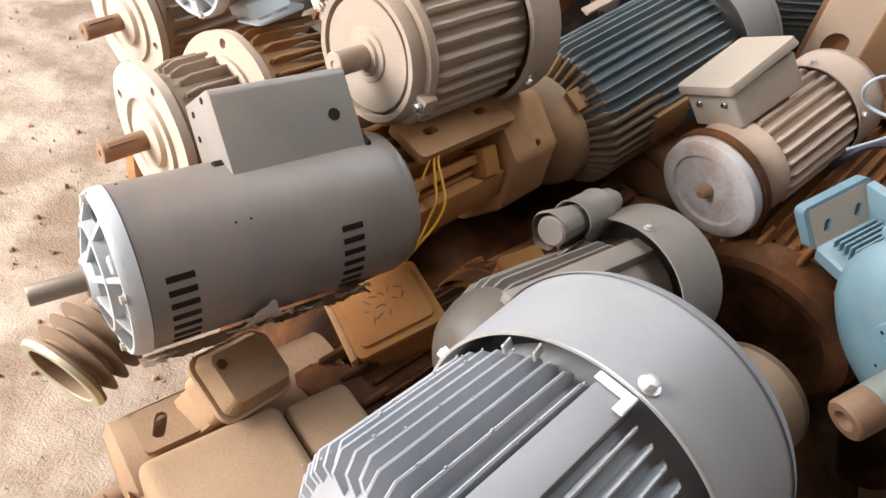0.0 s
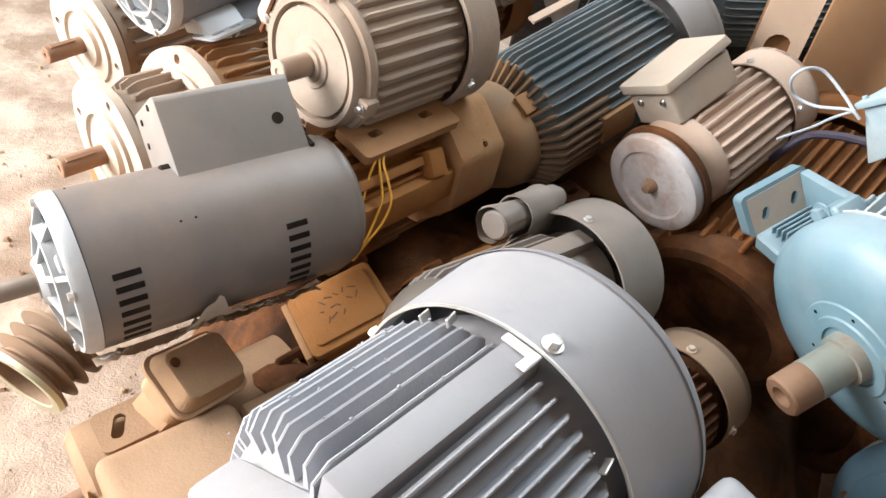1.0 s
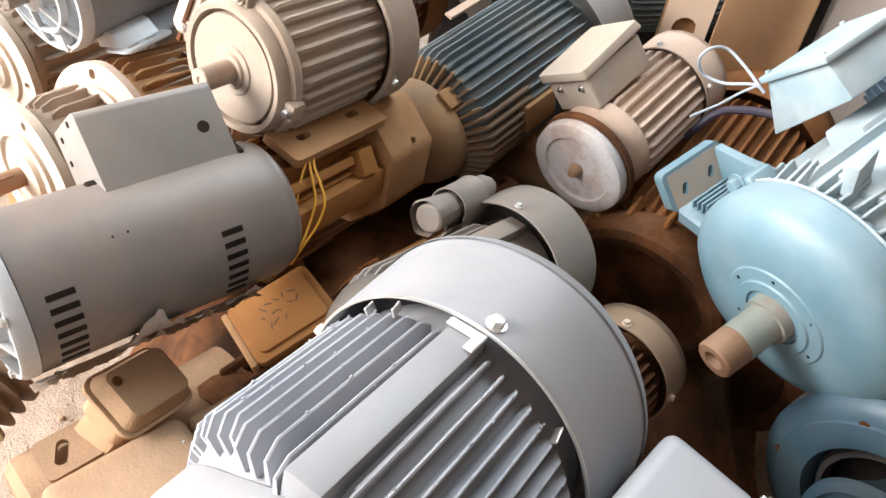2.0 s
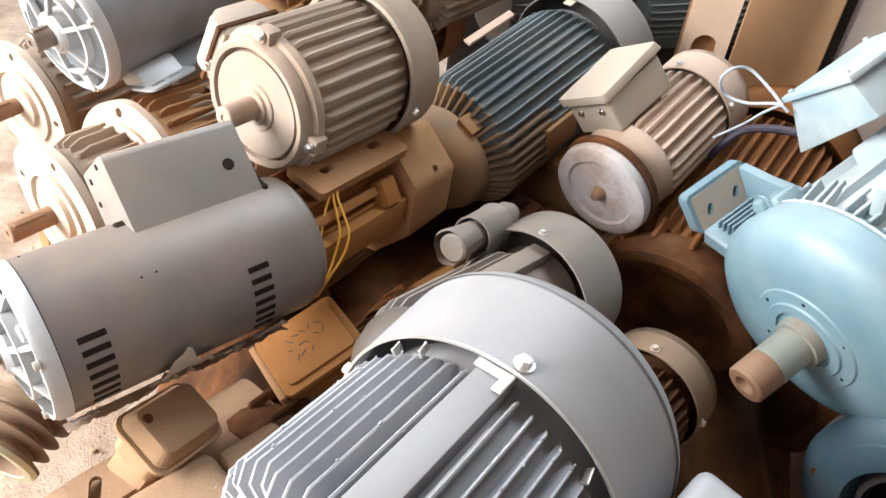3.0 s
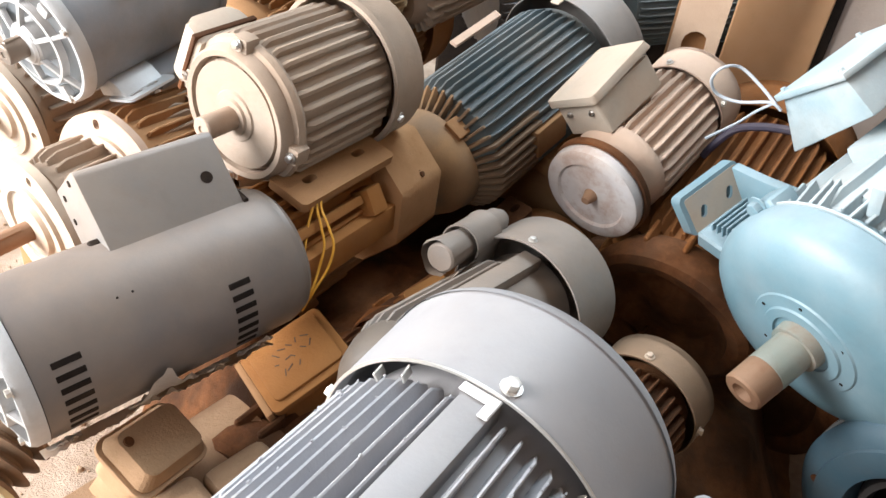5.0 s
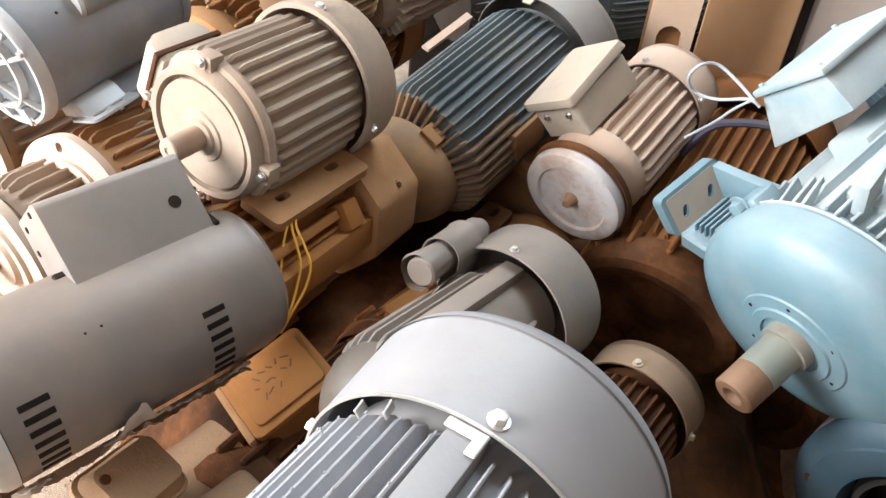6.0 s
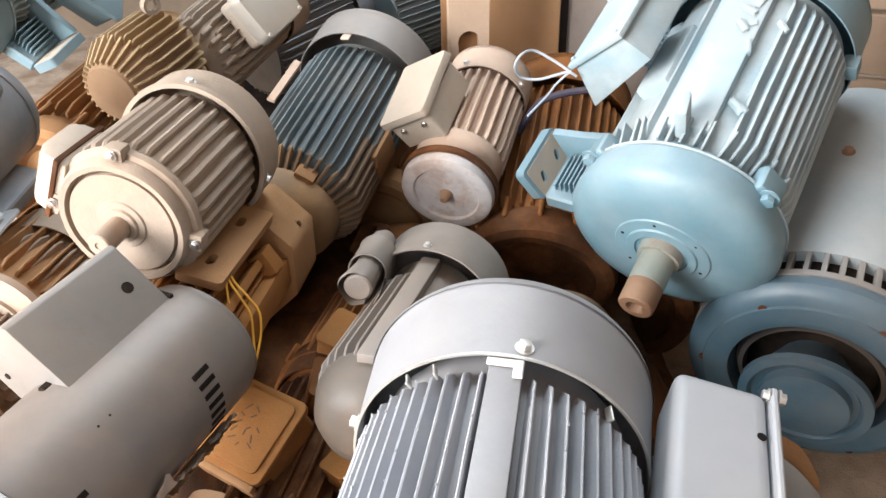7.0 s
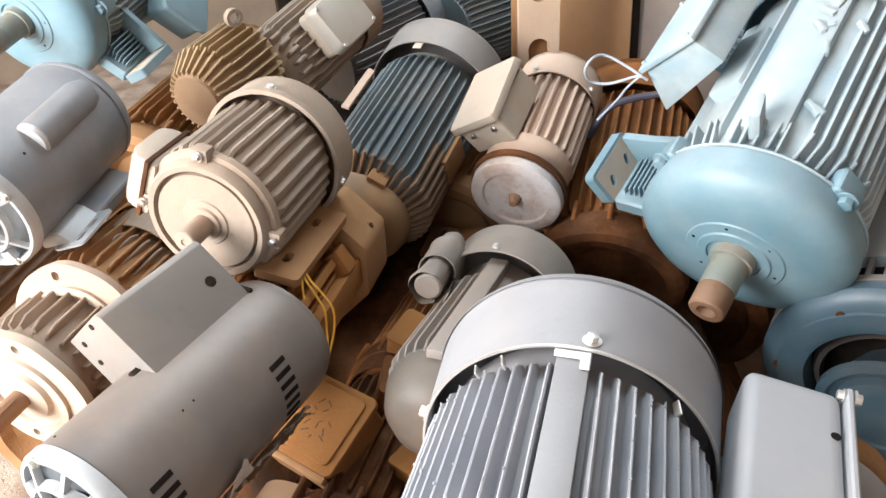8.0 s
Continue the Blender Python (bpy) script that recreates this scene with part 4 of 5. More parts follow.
    part("neck", worn(slab(0.14, 0.07, 0.06, 0.008, 2, (0.26, 0, 0.135)), 0.002, 30), BLUE_DUSTY_LIT, t, "", Matrix.Rotation(radians(-40), 4, "X"))
    # lifting lug
    part("lifting_lug", worn(slab(0.05, 0.018, 0.055, 0.006, 2, (0.098, 0, 0.178)), 0.002, 40), BLUE_DUSTY_LIT, t, "upright cast lifting lug", Matrix.Rotation(radians(1), 4, "X") @ Matrix.Rotation(radians(10), 4, "Z"))
    fan_cover(t, BLUE, 0.435, 0.56, 0.168, 0.03, "pale blue fan cover", 0.168, 72)
    for phi in (-84, 10, 95):
        part("lug", slab(0.035, 0.03, 0.028, 0.005, 2, (0.425, 0, 0.162)), BLUE, t, "", Matrix.Rotation(radians(-phi), 4, "X"))
    return t


pale_blue_motor(along((0.823, 0.731, 0.575), 27.0, 24.4), "large pale blue finned motor with domed bell and rusty shaft", SHAFT_RUST)
pale_blue_motor(along((-0.122, 1.673, 0.887), 45.7, 13.0, 40) @ Matrix.Scale(0.84, 4), "pale blue electric motor with a drilled foot, brightly lit", SHAFT, -1)


# ---- the small grey motor with a capacitor on its back ----
def small_grey_motor():
    t = thing("electric_motor", "small grey motor with a strapped capacitor and round fan cover", "electric motor", GROUP, along((0.434, 0.841, 0.504), 43.6, -6.5))
    part("frame", lathe([(-0.25, 0.05), (-0.24, 0.072), (0.03, 0.075), (0.04, 0.05)], 56, caps=False), GREY_SMALL, t)
    fins(t, GREY_SMALL, -0.24, -0.02, 0.070, 0.086, [phi for phi in range(-175, 180, 12) if not -50 < phi < 16], 0.0045, "", 0, 0.001, 0.3)
    part("rib", slab(0.27, 0.03, 0.02, 0.004, 2, (-0.12, 0, 0.079)), GREY_SMALL, t, "smooth pad along the top")
    # bell colour is darker than the frame's to hold the gap's shade
    part("end_bell", worn(lathe([(-0.305, 0.0), (-0.305, 0.03), (-0.298, 0.05), (-0.28, 0.066), (-0.255, 0.076), (-0.235, 0.078), (-0.23, 0.07)], 48, caps=False), 0.0015, 30), DARK_BELL, t)
    fan_cover(t, GREY_SMALL, 0.0, 0.118, 0.109, 0.03, "grey fan cover", 0.110, 72)
    for phi in (3, 90, -92):
        hexbolt(t, ZINC, outward(0.012, 0.1095, phi), 0.009)
    c = part("capacitor", worn(lathe([(-0.085, 0.0), (-0.085, 0.018), (-0.082, 0.021), (0.066, 0.021), (0.069, 0.018), (0.069, 0.0)], 28, caps=False), 0.0012, 40), GREY_SMALL, t, "painted-over capacitor", Matrix.Translation((-0.012, 0.086, 0.082)) @ Matrix.Rotation(radians(6), 4, "Z"))
    part("strap", worn(lathe([(-0.034, 0.0275), (-0.034, 0.0300), (-0.030, 0.0290), (0.026, 0.0290), (0.030, 0.0305), (0.030, 0.0275), (0.026, 0.0265), (-0.030, 0.0265), (-0.034, 0.0275)], 30, -95, 130), 0.0014, 50), GREY_SMALL, c, "wide bent strap")
    part("strap_end", worn(slab(0.062, 0.0028, 0.048, 0.001, 2, (-0.002, -0.0278, -0.024)), 0.0022, 40), GREY_SMALL, c, "", Matrix.Rotation(radians(4), 4, "X"))
    part("strap_end", worn(slab(0.060, 0.030, 0.0028, 0.001, 2, (-0.002, -0.044, -0.046)), 0.0020, 40), GREY_SMALL, c)
    part("wrap", worn(lathe([(-0.088, 0.0265), (-0.083, 0.0275), (-0.040, 0.0235), (-0.030, 0.0222)], 30, -60, 200), 0.005, 45), GREY_SMALL, c, "crumpled open cover")
    part("wrap", worn(slab(0.060, 0.055, 0.003, 0.001, 2, (-0.062, 0.026, -0.030)), 0.008, 40), GREY_SMALL, c, "torn hanging sheet", Matrix.Rotation(radians(-62), 4, "X") @ Matrix.Rotation(radians(8), 4, "Z"))
    part("terminal", lathe([(0.066, 0.0), (0.066, 0.0155), (0.080, 0.0150), (0.082, 0.012), (0.076, 0.0)], 20, caps=False), GREY_SMALL, c)
    return t


small_grey_motor()


# ---- the slate-grey motor with a bright open bell ----
def slate_motor():
    t = thing("electric_motor", "slate-grey single-phase motor with a bright spoked bell", "electric motor", GROUP, along((-0.251, 1.204, 0.723), 51.3, 9.1))
    r = 0.099
    part("shell", lathe([(0.0, r - 0.004), (0.0, r), (0.09, r), (0.18, r), (0.262, r), (0.280, r - 0.008), (0.29, 0.07), (0.295, 0.0)], 80, caps=False), SLATE, t, "smooth slate-grey shell")
    part("band", lathe([(0.255, r), (0.255, r + 0.0018), (0.262, r + 0.0018), (0.262, r)], 80, caps=False), SLATE, t)
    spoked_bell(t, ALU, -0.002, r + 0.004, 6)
    shaft(t, SHAFT, -0.075, -0.02, 0.016, (-0.04, -0.02, 0.03, ALU))
    hump = lathe([(0.055, 0.0), (0.055, 0.026), (0.058, 0.03), (0.18, 0.03), (0.2, 0.024), (0.205, 0.0)], 32, caps=False)
    part("capacitor_cover", worn(hump, 0.001, 50), SLATE, t, "humped capacitor cover with a bright end", Matrix.Rotation(radians(46), 4, "X") @ Matrix.Translation((0.035, 0, 0.088)))
    part("end_plate", lathe([(0.050, 0.0), (0.050, 0.026), (0.056, 0.029)], 32, caps=False), ALU, t, "", Matrix.Rotation(radians(46), 4, "X") @ Matrix.Translation((0.035, 0, 0.088)))
    part("rivet", lathe([(0, 0), (0, 0.0025), (0.0012, 0.0015), (0.0014, 0)], 8, caps=False), BLACK, t, "", outward(0.055, r, -50) @ Matrix.Rotation(radians(-90), 4, "Y"))
    # bright saddle foot with slots
    m = Matrix.Translation((0.06, -0.105, -0.088)) @ Matrix.Rotation(radians(-18), 4, "X")
    part("foot", holed(rounded(0.09, 0.07, 0.012, 3), [(-0.02, -0.014, 0.007, 0.005, 0), (0.012, -0.014, 0.006, 0.005, 0)], 0.004), ALU, t, "bare bright saddle foot", m)
    part("foot_rise", worn(prism([(-0.035, 0.0), (-0.02, 0.022), (0.012, 0.036), (0.03, 0.03), (0.03, 0.0)], 0.075, 0.004, "x"), 0.002, 40), ALU, t, "", m @ Matrix.Translation((-0.035, 0.03, 0.003)))
    part("junction_cover", slab(0.12, 0.07, 0.03, 0.008, 3, (0.155, -0.09, -0.072)), SLATE, t, "dark cover over the leads", Matrix.Rotation(radians(14), 4, "X"))
    return t


slate_motor()


# ---- two flange motors lying behind the capacitor motor ----
def flange_motor(m, r, label, body_r, length, material, body_material, tip, step=15, chevron=True):
    t = thing("electric_motor", label, "electric motor", GROUP, m)
    part("frame", lathe([(0.03, 0.03), (0.03, body_r), (length, body_r), (length + 0.01, 0.03)], 40, caps=False), body_material, t)
    fins(t, body_material, 0.045, length - 0.01, body_r - 0.002, body_r + 0.017, [k * step for k in range(int(360 / step))], 0.005, "", 0, 0.001, 0.3)
    ring = []
    n = 56
    for k in range(n):
        a = 2 * math.pi * k / n
        rr = r * (1 + 0.03 * max(0, math.cos(4 * a)) ** 2)
        ring.append((rr * math.sin(a), rr * math.cos(a)))
    holes = [(0.84 * r * math.sin(radians(a)), 0.84 * r * math.cos(radians(a)), 0.0015, 0.0065, 90 - a) for a in (10, 100, 190, 280)]
    part("flange", holed(ring, holes, 0.014, "x"), material, t, "round mounting flange with bolt holes")
    part("spigot", lathe([(0.001, r * 0.68), (-0.006, r * 0.67), (-0.006, r * 0.55), (0.002, r * 0.53), (0.004, r * 0.42), (-0.008, r * 0.38), (-0.01, r * 0.2), (-0.01, 0.0)], 48, caps=False), CREAM, t, "pale machined spigot")
    part("neck", lathe([(0.012, r * 0.7), (0.022, r * 0.66), (0.035, body_r)], 40, caps=False), material, t)
    shaft(t, SHAFT_RUST, tip, -0.004, 0.0155)
    fan_cover(t, body_material, length - 0.004, length + 0.07, body_r + 0.02, 0.02)
    return t


flange_motor(along((-0.169, 1.096, 0.539), 56.0, -6), 0.104, "dusty finned flange motor lying behind the capacitor motor", 0.082, 0.25, PINK, BROWN, -0.05)
flange_motor(along((-0.259, 1.023, 0.496), 46.0, 3.1) @ pose(0, 0, 0, 25, 0, 0), 0.114, "pale flange motor with a short rusty shaft, brightly lit", 0.085, 0.30, CREAM, TAN, -0.078)
flange_motor(along((-0.42, 1.36, 0.50), 52.0, 4) @ pose(0, 0, 0, 15, 0, 0), 0.112, "pale dusty flange motor at the edge of the pile", 0.086, 0.28, CREAM, TAN, -0.08)


# ---- the big blue-grey drum motor with a ring flange ----
def drum_motor():
    t = thing("electric_motor", "very large blue-grey drum motor with vent slots and ring flange", "electric motor", GROUP, along((0.969, 0.519, 0.37), 31.6, 9.8))
    # ring and hub are coloured darker than the drum, as shade on them
    part("ring_flange", lathe([(0.03, 0.193), (0.004, 0.197), (-0.008, 0.190), (-0.016, 0.176), (-0.018, 0.168), (-0.022, 0.166), (-0.024, 0.142), (-0.020, 0.126), (0.0, 0.122), (0.03, 0.12)], 96, caps=False), BLUE_SHADED, t, "blue-grey ring flange, its paint darkened as shade")
    # near-black surface that paints the shade within the ring
    part("recess_shade", lathe([(0.02, 0.123), (0.026, 0.1), (0.026, 0.0)], 64, caps=False), BLACK, t)
    part("seal", lathe([(0.012, 0.118), (-0.004, 0.112), (-0.006, 0.104), (0.012, 0.1)], 64, caps=False), RUBBER, t, "black rubber seal ring")
    part("pulley", lathe([(0.03, 0.05), (-0.03, 0.082), (-0.05, 0.1), (-0.062, 0.1), (-0.064, 0.086), (-0.055, 0.08), (-0.055, 0.07), (-0.07, 0.068), (-0.074, 0.05), (-0.074, 0.0)], 72, caps=False), BLUE_SHADED, t, "blue hub disc, darkened as shade")
    for phi in (34, -26, 94, 154, 214, 274):
        part("hole", lathe([(-0.0005, 0.0), (-0.0005, 0.0075), (0.0008, 0.0075)], 16, caps=False), RUSTY_SHADED, t, "", Matrix.Translation(polar(-0.0195, 0.166, phi)))
    # black sleeve behind the vent bars, for the shade inside the drum
    part("grille_shade", lathe([(0.03, 0.176), (0.082, 0.176)], 64, caps=False), BLACK, t)
    part("front_band", lathe([(0.024, 0.16), (0.024, 0.197), (0.036, 0.197), (0.036, 0.176)], 96, caps=False), GREY_DUSTY, t)
    bar = None
    for k in range(48):
        m = Matrix.Rotation(radians(7.5 * k), 4, "X")
        if bar is None:
            bar = part("vent_bar", slab(0.05, 0.0085, 0.012, 0.001, 1, (0.058, 0, 0.19)), GREY_DUSTY, t, "", m)
        else:
            again(bar, m)
    prof = [(0.08, 0.176), (0.08, 0.197)] + [(0.08 + 0.5 * k / 8, 0.199) for k in range(1, 9)] + [(0.60, 0.195), (0.61, 0.15), (0.62, 0.0)]
    part("drum", lathe(prof, 96, caps=False), DRUM, t, "smooth dusty blue-grey drum")
    hexbolt(t, SHAFT_RUST, outward(0.36, 0.1995, 9), 0.016)
    part("rib", slab(0.5, 0.01, 0.006, 0.002, 1, (0.34, 0, 0.199)), DRUM, t, "", Matrix.Rotation(radians(32), 4, "X"))
    return t


DRUM = surface("dusty_blue_grey_drum", (0.27, 0.33, 0.36), (0.32, 0.37, 0.39), (0.50, 0.44, 0.38), 0.35, 0.5, 0, 0.06)
drum_motor()


# ---- the grey box beside the large motor, on its own motor ----
def side_box_motor():
    t = thing("electric_motor", "grey motor with a bent-plate box, close beside the large motor", "electric motor", GROUP, along((0.376, 0.238, 0.727), 43, 0))
    box = part("capacitor_box", slab(0.26, 0.088, 0.075, 0.014, 4, (0, 0, -0.037)), GREY_PALE, t, "smooth grey bent-plate box", Matrix.Translation((0.03, -0.0, 0.0)) @ Matrix.Rotation(radians(8), 4, "X"))
    part("edge_strip", slab(0.27, 0.007, 0.085, 0.002, 1, (0, -0.0485, -0.036)), GREY_PALE, box, "raised edge strip")
    hexbolt(box, ZINC, Matrix.Translation((0.128, -0.053, 0.0)) @ Matrix.Rotation(radians(90), 4, "X"), 0.012)
    hexbolt(box, ZINC, Matrix.Translation((0.128, -0.0445, 0.0)) @ Matrix.Rotation(radians(-90), 4, "X"), 0.010)
    part("hole", lathe([(-0.0005, 0.0), (-0.0005, 0.0045), (0.0006, 0.0045), (0.0006, 0.0)], 16, caps=False), BLACK, box, "", Matrix.Translation((0.07, -0.036, 0.0002)) @ Matrix.Rotation(radians(-90), 4, "Y"))
    part("shell", lathe([(-0.22, 0.0), (-0.22, 0.09), (-0.2, 0.1), (0.12, 0.1), (0.14, 0.09), (0.14, 0.0)], 56, caps=False), GREY_DUSTY, t, "grey shell below the box", Matrix.Translation((0.02, -0.03, -0.165)))
    part("end_ring", worn(lathe([(0.142, 0.06), (0.155, 0.09), (0.165, 0.075)], 36, caps=False), 0.004, 60), BROWN, t, "crusted brown end ring", Matrix.Translation((0.02, -0.03, -0.15)))
    return t


side_box_motor()


# ---- small brown cover motor between the large motor and the blue one ----
def brown_cover_motor():
    t = thing("electric_motor", "small brown motor with dusty round fan cover and rusty fins", "electric motor", GROUP, along((0.607, 0.727, 0.427), 43, 2) @ Matrix.Scale(0.9, 4))
    part("frame", lathe([(-0.15, 0.0), (-0.15, 0.07), (0.02, 0.07), (0.03, 0.0)], 40, caps=False), RUSTY_SHADED, t)
    fins(t, RUSTY_SHADED, -0.14, -0.004, 0.068, 0.084, [k * 12 for k in range(30)], 0.0045, "", 0, 0.001, 0.3)
    fan_cover(t, GREY_BROWN, 0.0, 0.075, 0.093, 0.025, "dusty brown fan cover", 0.093)
    for phi in (8, 98, -82):
        hexbolt(t, CREAM, outward(0.01, 0.0935, phi), 0.011)
    return t


brown_cover_motor()


# ---- rusty big motor under the small disc motor ----
def rusty_motor(m, label, r=0.15, length=0.42, material=None, scale_fins=9, bell=None):
    material = material or RUST_ORANGE
    t = thing("electric_motor", label, "electric motor", GROUP, m)
    part("frame", lathe([(0.06, 0.05), (0.06, r * 0.84), (length, r * 0.84), (length + 0.02, 0.05)], 56, caps=False), material, t)
    fins(t, material, 0.08, length - 0.01, r * 0.83, r * 0.97, [k * scale_fins for k in range(int(360 / scale_fins))], 0.006, "", 0, 0.001, 0.3)
    part("end_bell", worn(lathe([(0.02, 0.0), (0.02, r * 0.2), (0.03, r * 0.3), (0.035, r * 0.55), (0.02, r * 0.7), (0.0, r * 0.76), (-0.004, r * 0.9), (0.004, r * 0.99), (0.03, r * 1.02), (0.05, r * 0.98), (0.07, r * 0.9)], 72, caps=False), 0.0025, 25), bell or material, t, "dished rusty end bell")
    rib = None
    for k in range(14):
        mm = Matrix.Rotation(radians(360 / 14 * k), 4, "X")
        if rib is None:
            rib = part("rib", slab(0.05, 0.009, 0.022, 0.003, 1, (0.06, 0, r * 0.98)), material, t, "", mm)
        else:
            again(rib, mm)
    fan_cover(t, material, length - 0.005, length + 0.09, r, 0.03)
    return t


RUST_ORANGE = surface("orange_rust_dust", (0.125, 0.042, 0.010), (0.23, 0.082, 0.020), (0.34, 0.14, 0.045), 0.22, 0.85, 0, 0.35, 1, 0.3, 0.4, 0.2, 0.4)
# the bell takes the darkened rust, since this ring lies in shade
rusty_motor(along((0.74, 0.965, 0.375), 47, 20), "large rusty orange-brown motor lying under the small disc motor", 0.15, 0.42, RUST_ORANGE, 9, RUSTY_SHADED)


# ---- dusty motors and boxes at the floor's edge ----
def belt_pulley(parent, m, r, grooves=3, material=None, face=None):
    prof = [(0.03, r * 0.5), (0.028, r * 0.68), (-0.004, r * 0.76), (-0.004, r * 0.93), (0.0, r)]
    w = 0.02
    for k in range(grooves):
        x = 0.006 + k * w
        prof += [(x, r), (x + w * 0.4, r * 0.72), (x + w * 0.6, r * 0.72), (x + w, r)]
    prof += [(0.006 + grooves * w + 0.006, r), (0.012 + grooves * w, r * 0.4)]
    p = part("pulley", lathe(prof, 56, caps=False), material or RUSTY_SHADED, parent, "grooved belt pulley", m)
    part("pulley_face", lathe([(-0.004, r * 0.76), (-0.0055, r * 0.78), (-0.0055, r * 0.96), (0.001, r * 1.01)], 56, caps=False), face or BRASS, p, "greenish yellow machined face")
    part("bore", lathe([(0.012, 0.0), (0.012, r * 0.56)], 40, caps=False), BROWN, p)
    return p


def pulley_motor():
    t = thing("electric_motor", "dust-covered motor with a grooved pulley, below the capacitor motor", "electric motor", GROUP, along((-0.268, 0.688, 0.345), 66, 14))
    belt_pulley(t, Matrix.Identity(4), 0.064, 3, GREY_BROWN)
    shaft(t, SHAFT_RUST, 0.05, 0.11, 0.018, None, False)
    part("end_bell", worn(lathe([(0.075, 0.02), (0.08, 0.042), (0.12, 0.05), (0.15, 0.078), (0.17, 0.082)], 40, caps=False), 0.002, 30), GREY_BROWN, t)
    part("frame", worn(lathe([(0.16, 0.03), (0.16, 0.078), (0.30, 0.078), (0.31, 0.03)], 40, caps=False), 0.002, 25), OCHRE, t)
    fins(t, OCHRE, 0.17, 0.29, 0.076, 0.086, [k * 18 for k in range(20)], 0.006)
    return t


pulley_motor()


def dusty_box_motor():
    t = thing("electric_motor", "dust-coated motor with a large flat terminal box and slotted foot", "electric motor", GROUP, along((-0.235, 0.545, 0.222), 38, 6))
    part("frame", worn(lathe([(0.085, 0.03), (0.088, 0.08), (0.10, 0.094), (0.40, 0.096), (0.42, 0.05)], 56, caps=False), 0.002, 20), PALE_DUST, t, "smooth round body under dust")
    part("foot", holed(rounded(0.11, 0.06, 0.01, 3), [(-0.026, 0.0, 0.010, 0.008, 60), (0.022, 0.0, 0.009, 0.007, 60)], 0.010), PALE_DUST, t, "slotted foot plate", Matrix.Translation((0.178, 0.004, 0.099)) @ Matrix.Rotation(radians(8), 4, "X"))
    shaft(t, SHAFT_RUST, 0.0, 0.09, 0.0155)
    return t


dusty_box_motor()


def flat_box():
    t = thing("terminal_box", "large flat terminal box under thick pale brown dust", "terminal box", "", along((-0.012, 0.545, 0.402), 38, 3, -4))
    b = part("body", worn(slab(0.175, 0.15, 0.09, 0.02, 4, (0, 0, -0.045)), 0.003, 14), PALE_DUST, t)
    part("lip", slab(0.188, 0.163, 0.012, 0.005, 2, (0, 0, -0.085)), PALE_DUST, t)
    part("lid", worn(slab(0.09, 0.12, 0.08, 0.016, 3, (0.135, 0.01, -0.05)), 0.003, 14), PALE_DUST, t, "lower lid beside it")
    part("base", worn(slab(0.16, 0.12, 0.14, 0.02, 3, (0.0, 0, -0.16)), 0.003, 14), PALE_DUST, t)
    part("rib", slab(0.19, 0.016, 0.012, 0.003, 1, (0.0, -0.088, -0.115)), PALE_DUST, t)
    part("rib", slab(0.19, 0.016, 0.012, 0.003, 1, (0.0, -0.092, -0.145)), PALE_DUST, t)
    return t


flat_box()


def small_box():
    t = thing("terminal_box", "small dusty terminal box with a domed lid and rounded corners", "terminal box", "", along((-0.031, 0.668, 0.43), 56.4, -12.9, 26))
    part("body", worn(prism(rounded(0.092, 0.07, 0.014), 0.05, 0.002), 0.001, 20), SANDY, t, "", Matrix.Translation((0, 0, -0.055)))
    part("rim", prism(rounded(0.118, 0.094, 0.018), 0.007, 0.002), SANDY, t, "", Matrix.Translation((0, 0, -0.012)))
    top = prism(rounded(0.108, 0.084, 0.016), 0.026, 0.005)
    for v in top.verts:
        if v.co.z > 0.015:
            v.co.x *= 0.86
            v.co.y *= 0.82
    part("lid", worn(top, 0.0015, 20), SANDY, t, "domed lid", Matrix.Translation((0, 0, -0.006)))
    part("plug", worn(lathe([(0, 0), (0, 0.007), (0.004, 0.006), (0.005, 0)], 12, caps=False), 0.001, 100), RUSTY_SHADED, t, "", Matrix.Translation((-0.036, 0.018, 0.018)) @ Matrix.Rotation(radians(-90), 4, "Y"))
    part("stand", worn(slab(0.07, 0.06, 0.12, 0.012, 2, (0, 0, -0.11)), 0.002, 20), SANDY, t)
    return t


small_box()


def second_pulley():
    t = thing("pulley", "grooved brown belt pulley lying under dust beside a motor", "pulley", "", along((-0.152, 0.500, 0.262), 34, 6))
    belt_pulley(t, Matrix.Identity(4), 0.06, 3, BROWN, BROWN)
    part("shaft", lathe([(0.05, 0.0), (0.05, 0.02), (0.13, 0.02), (0.13, 0.0)], 20, caps=False), SHAFT_RUST, t)
    part("hub", worn(lathe([(0.09, 0.02), (0.10, 0.05), (0.14, 0.055), (0.15, 0.02)], 40, caps=False), 0.002, 25), OCHRE, t, "round dusty hub")
    return t


second_pulley()


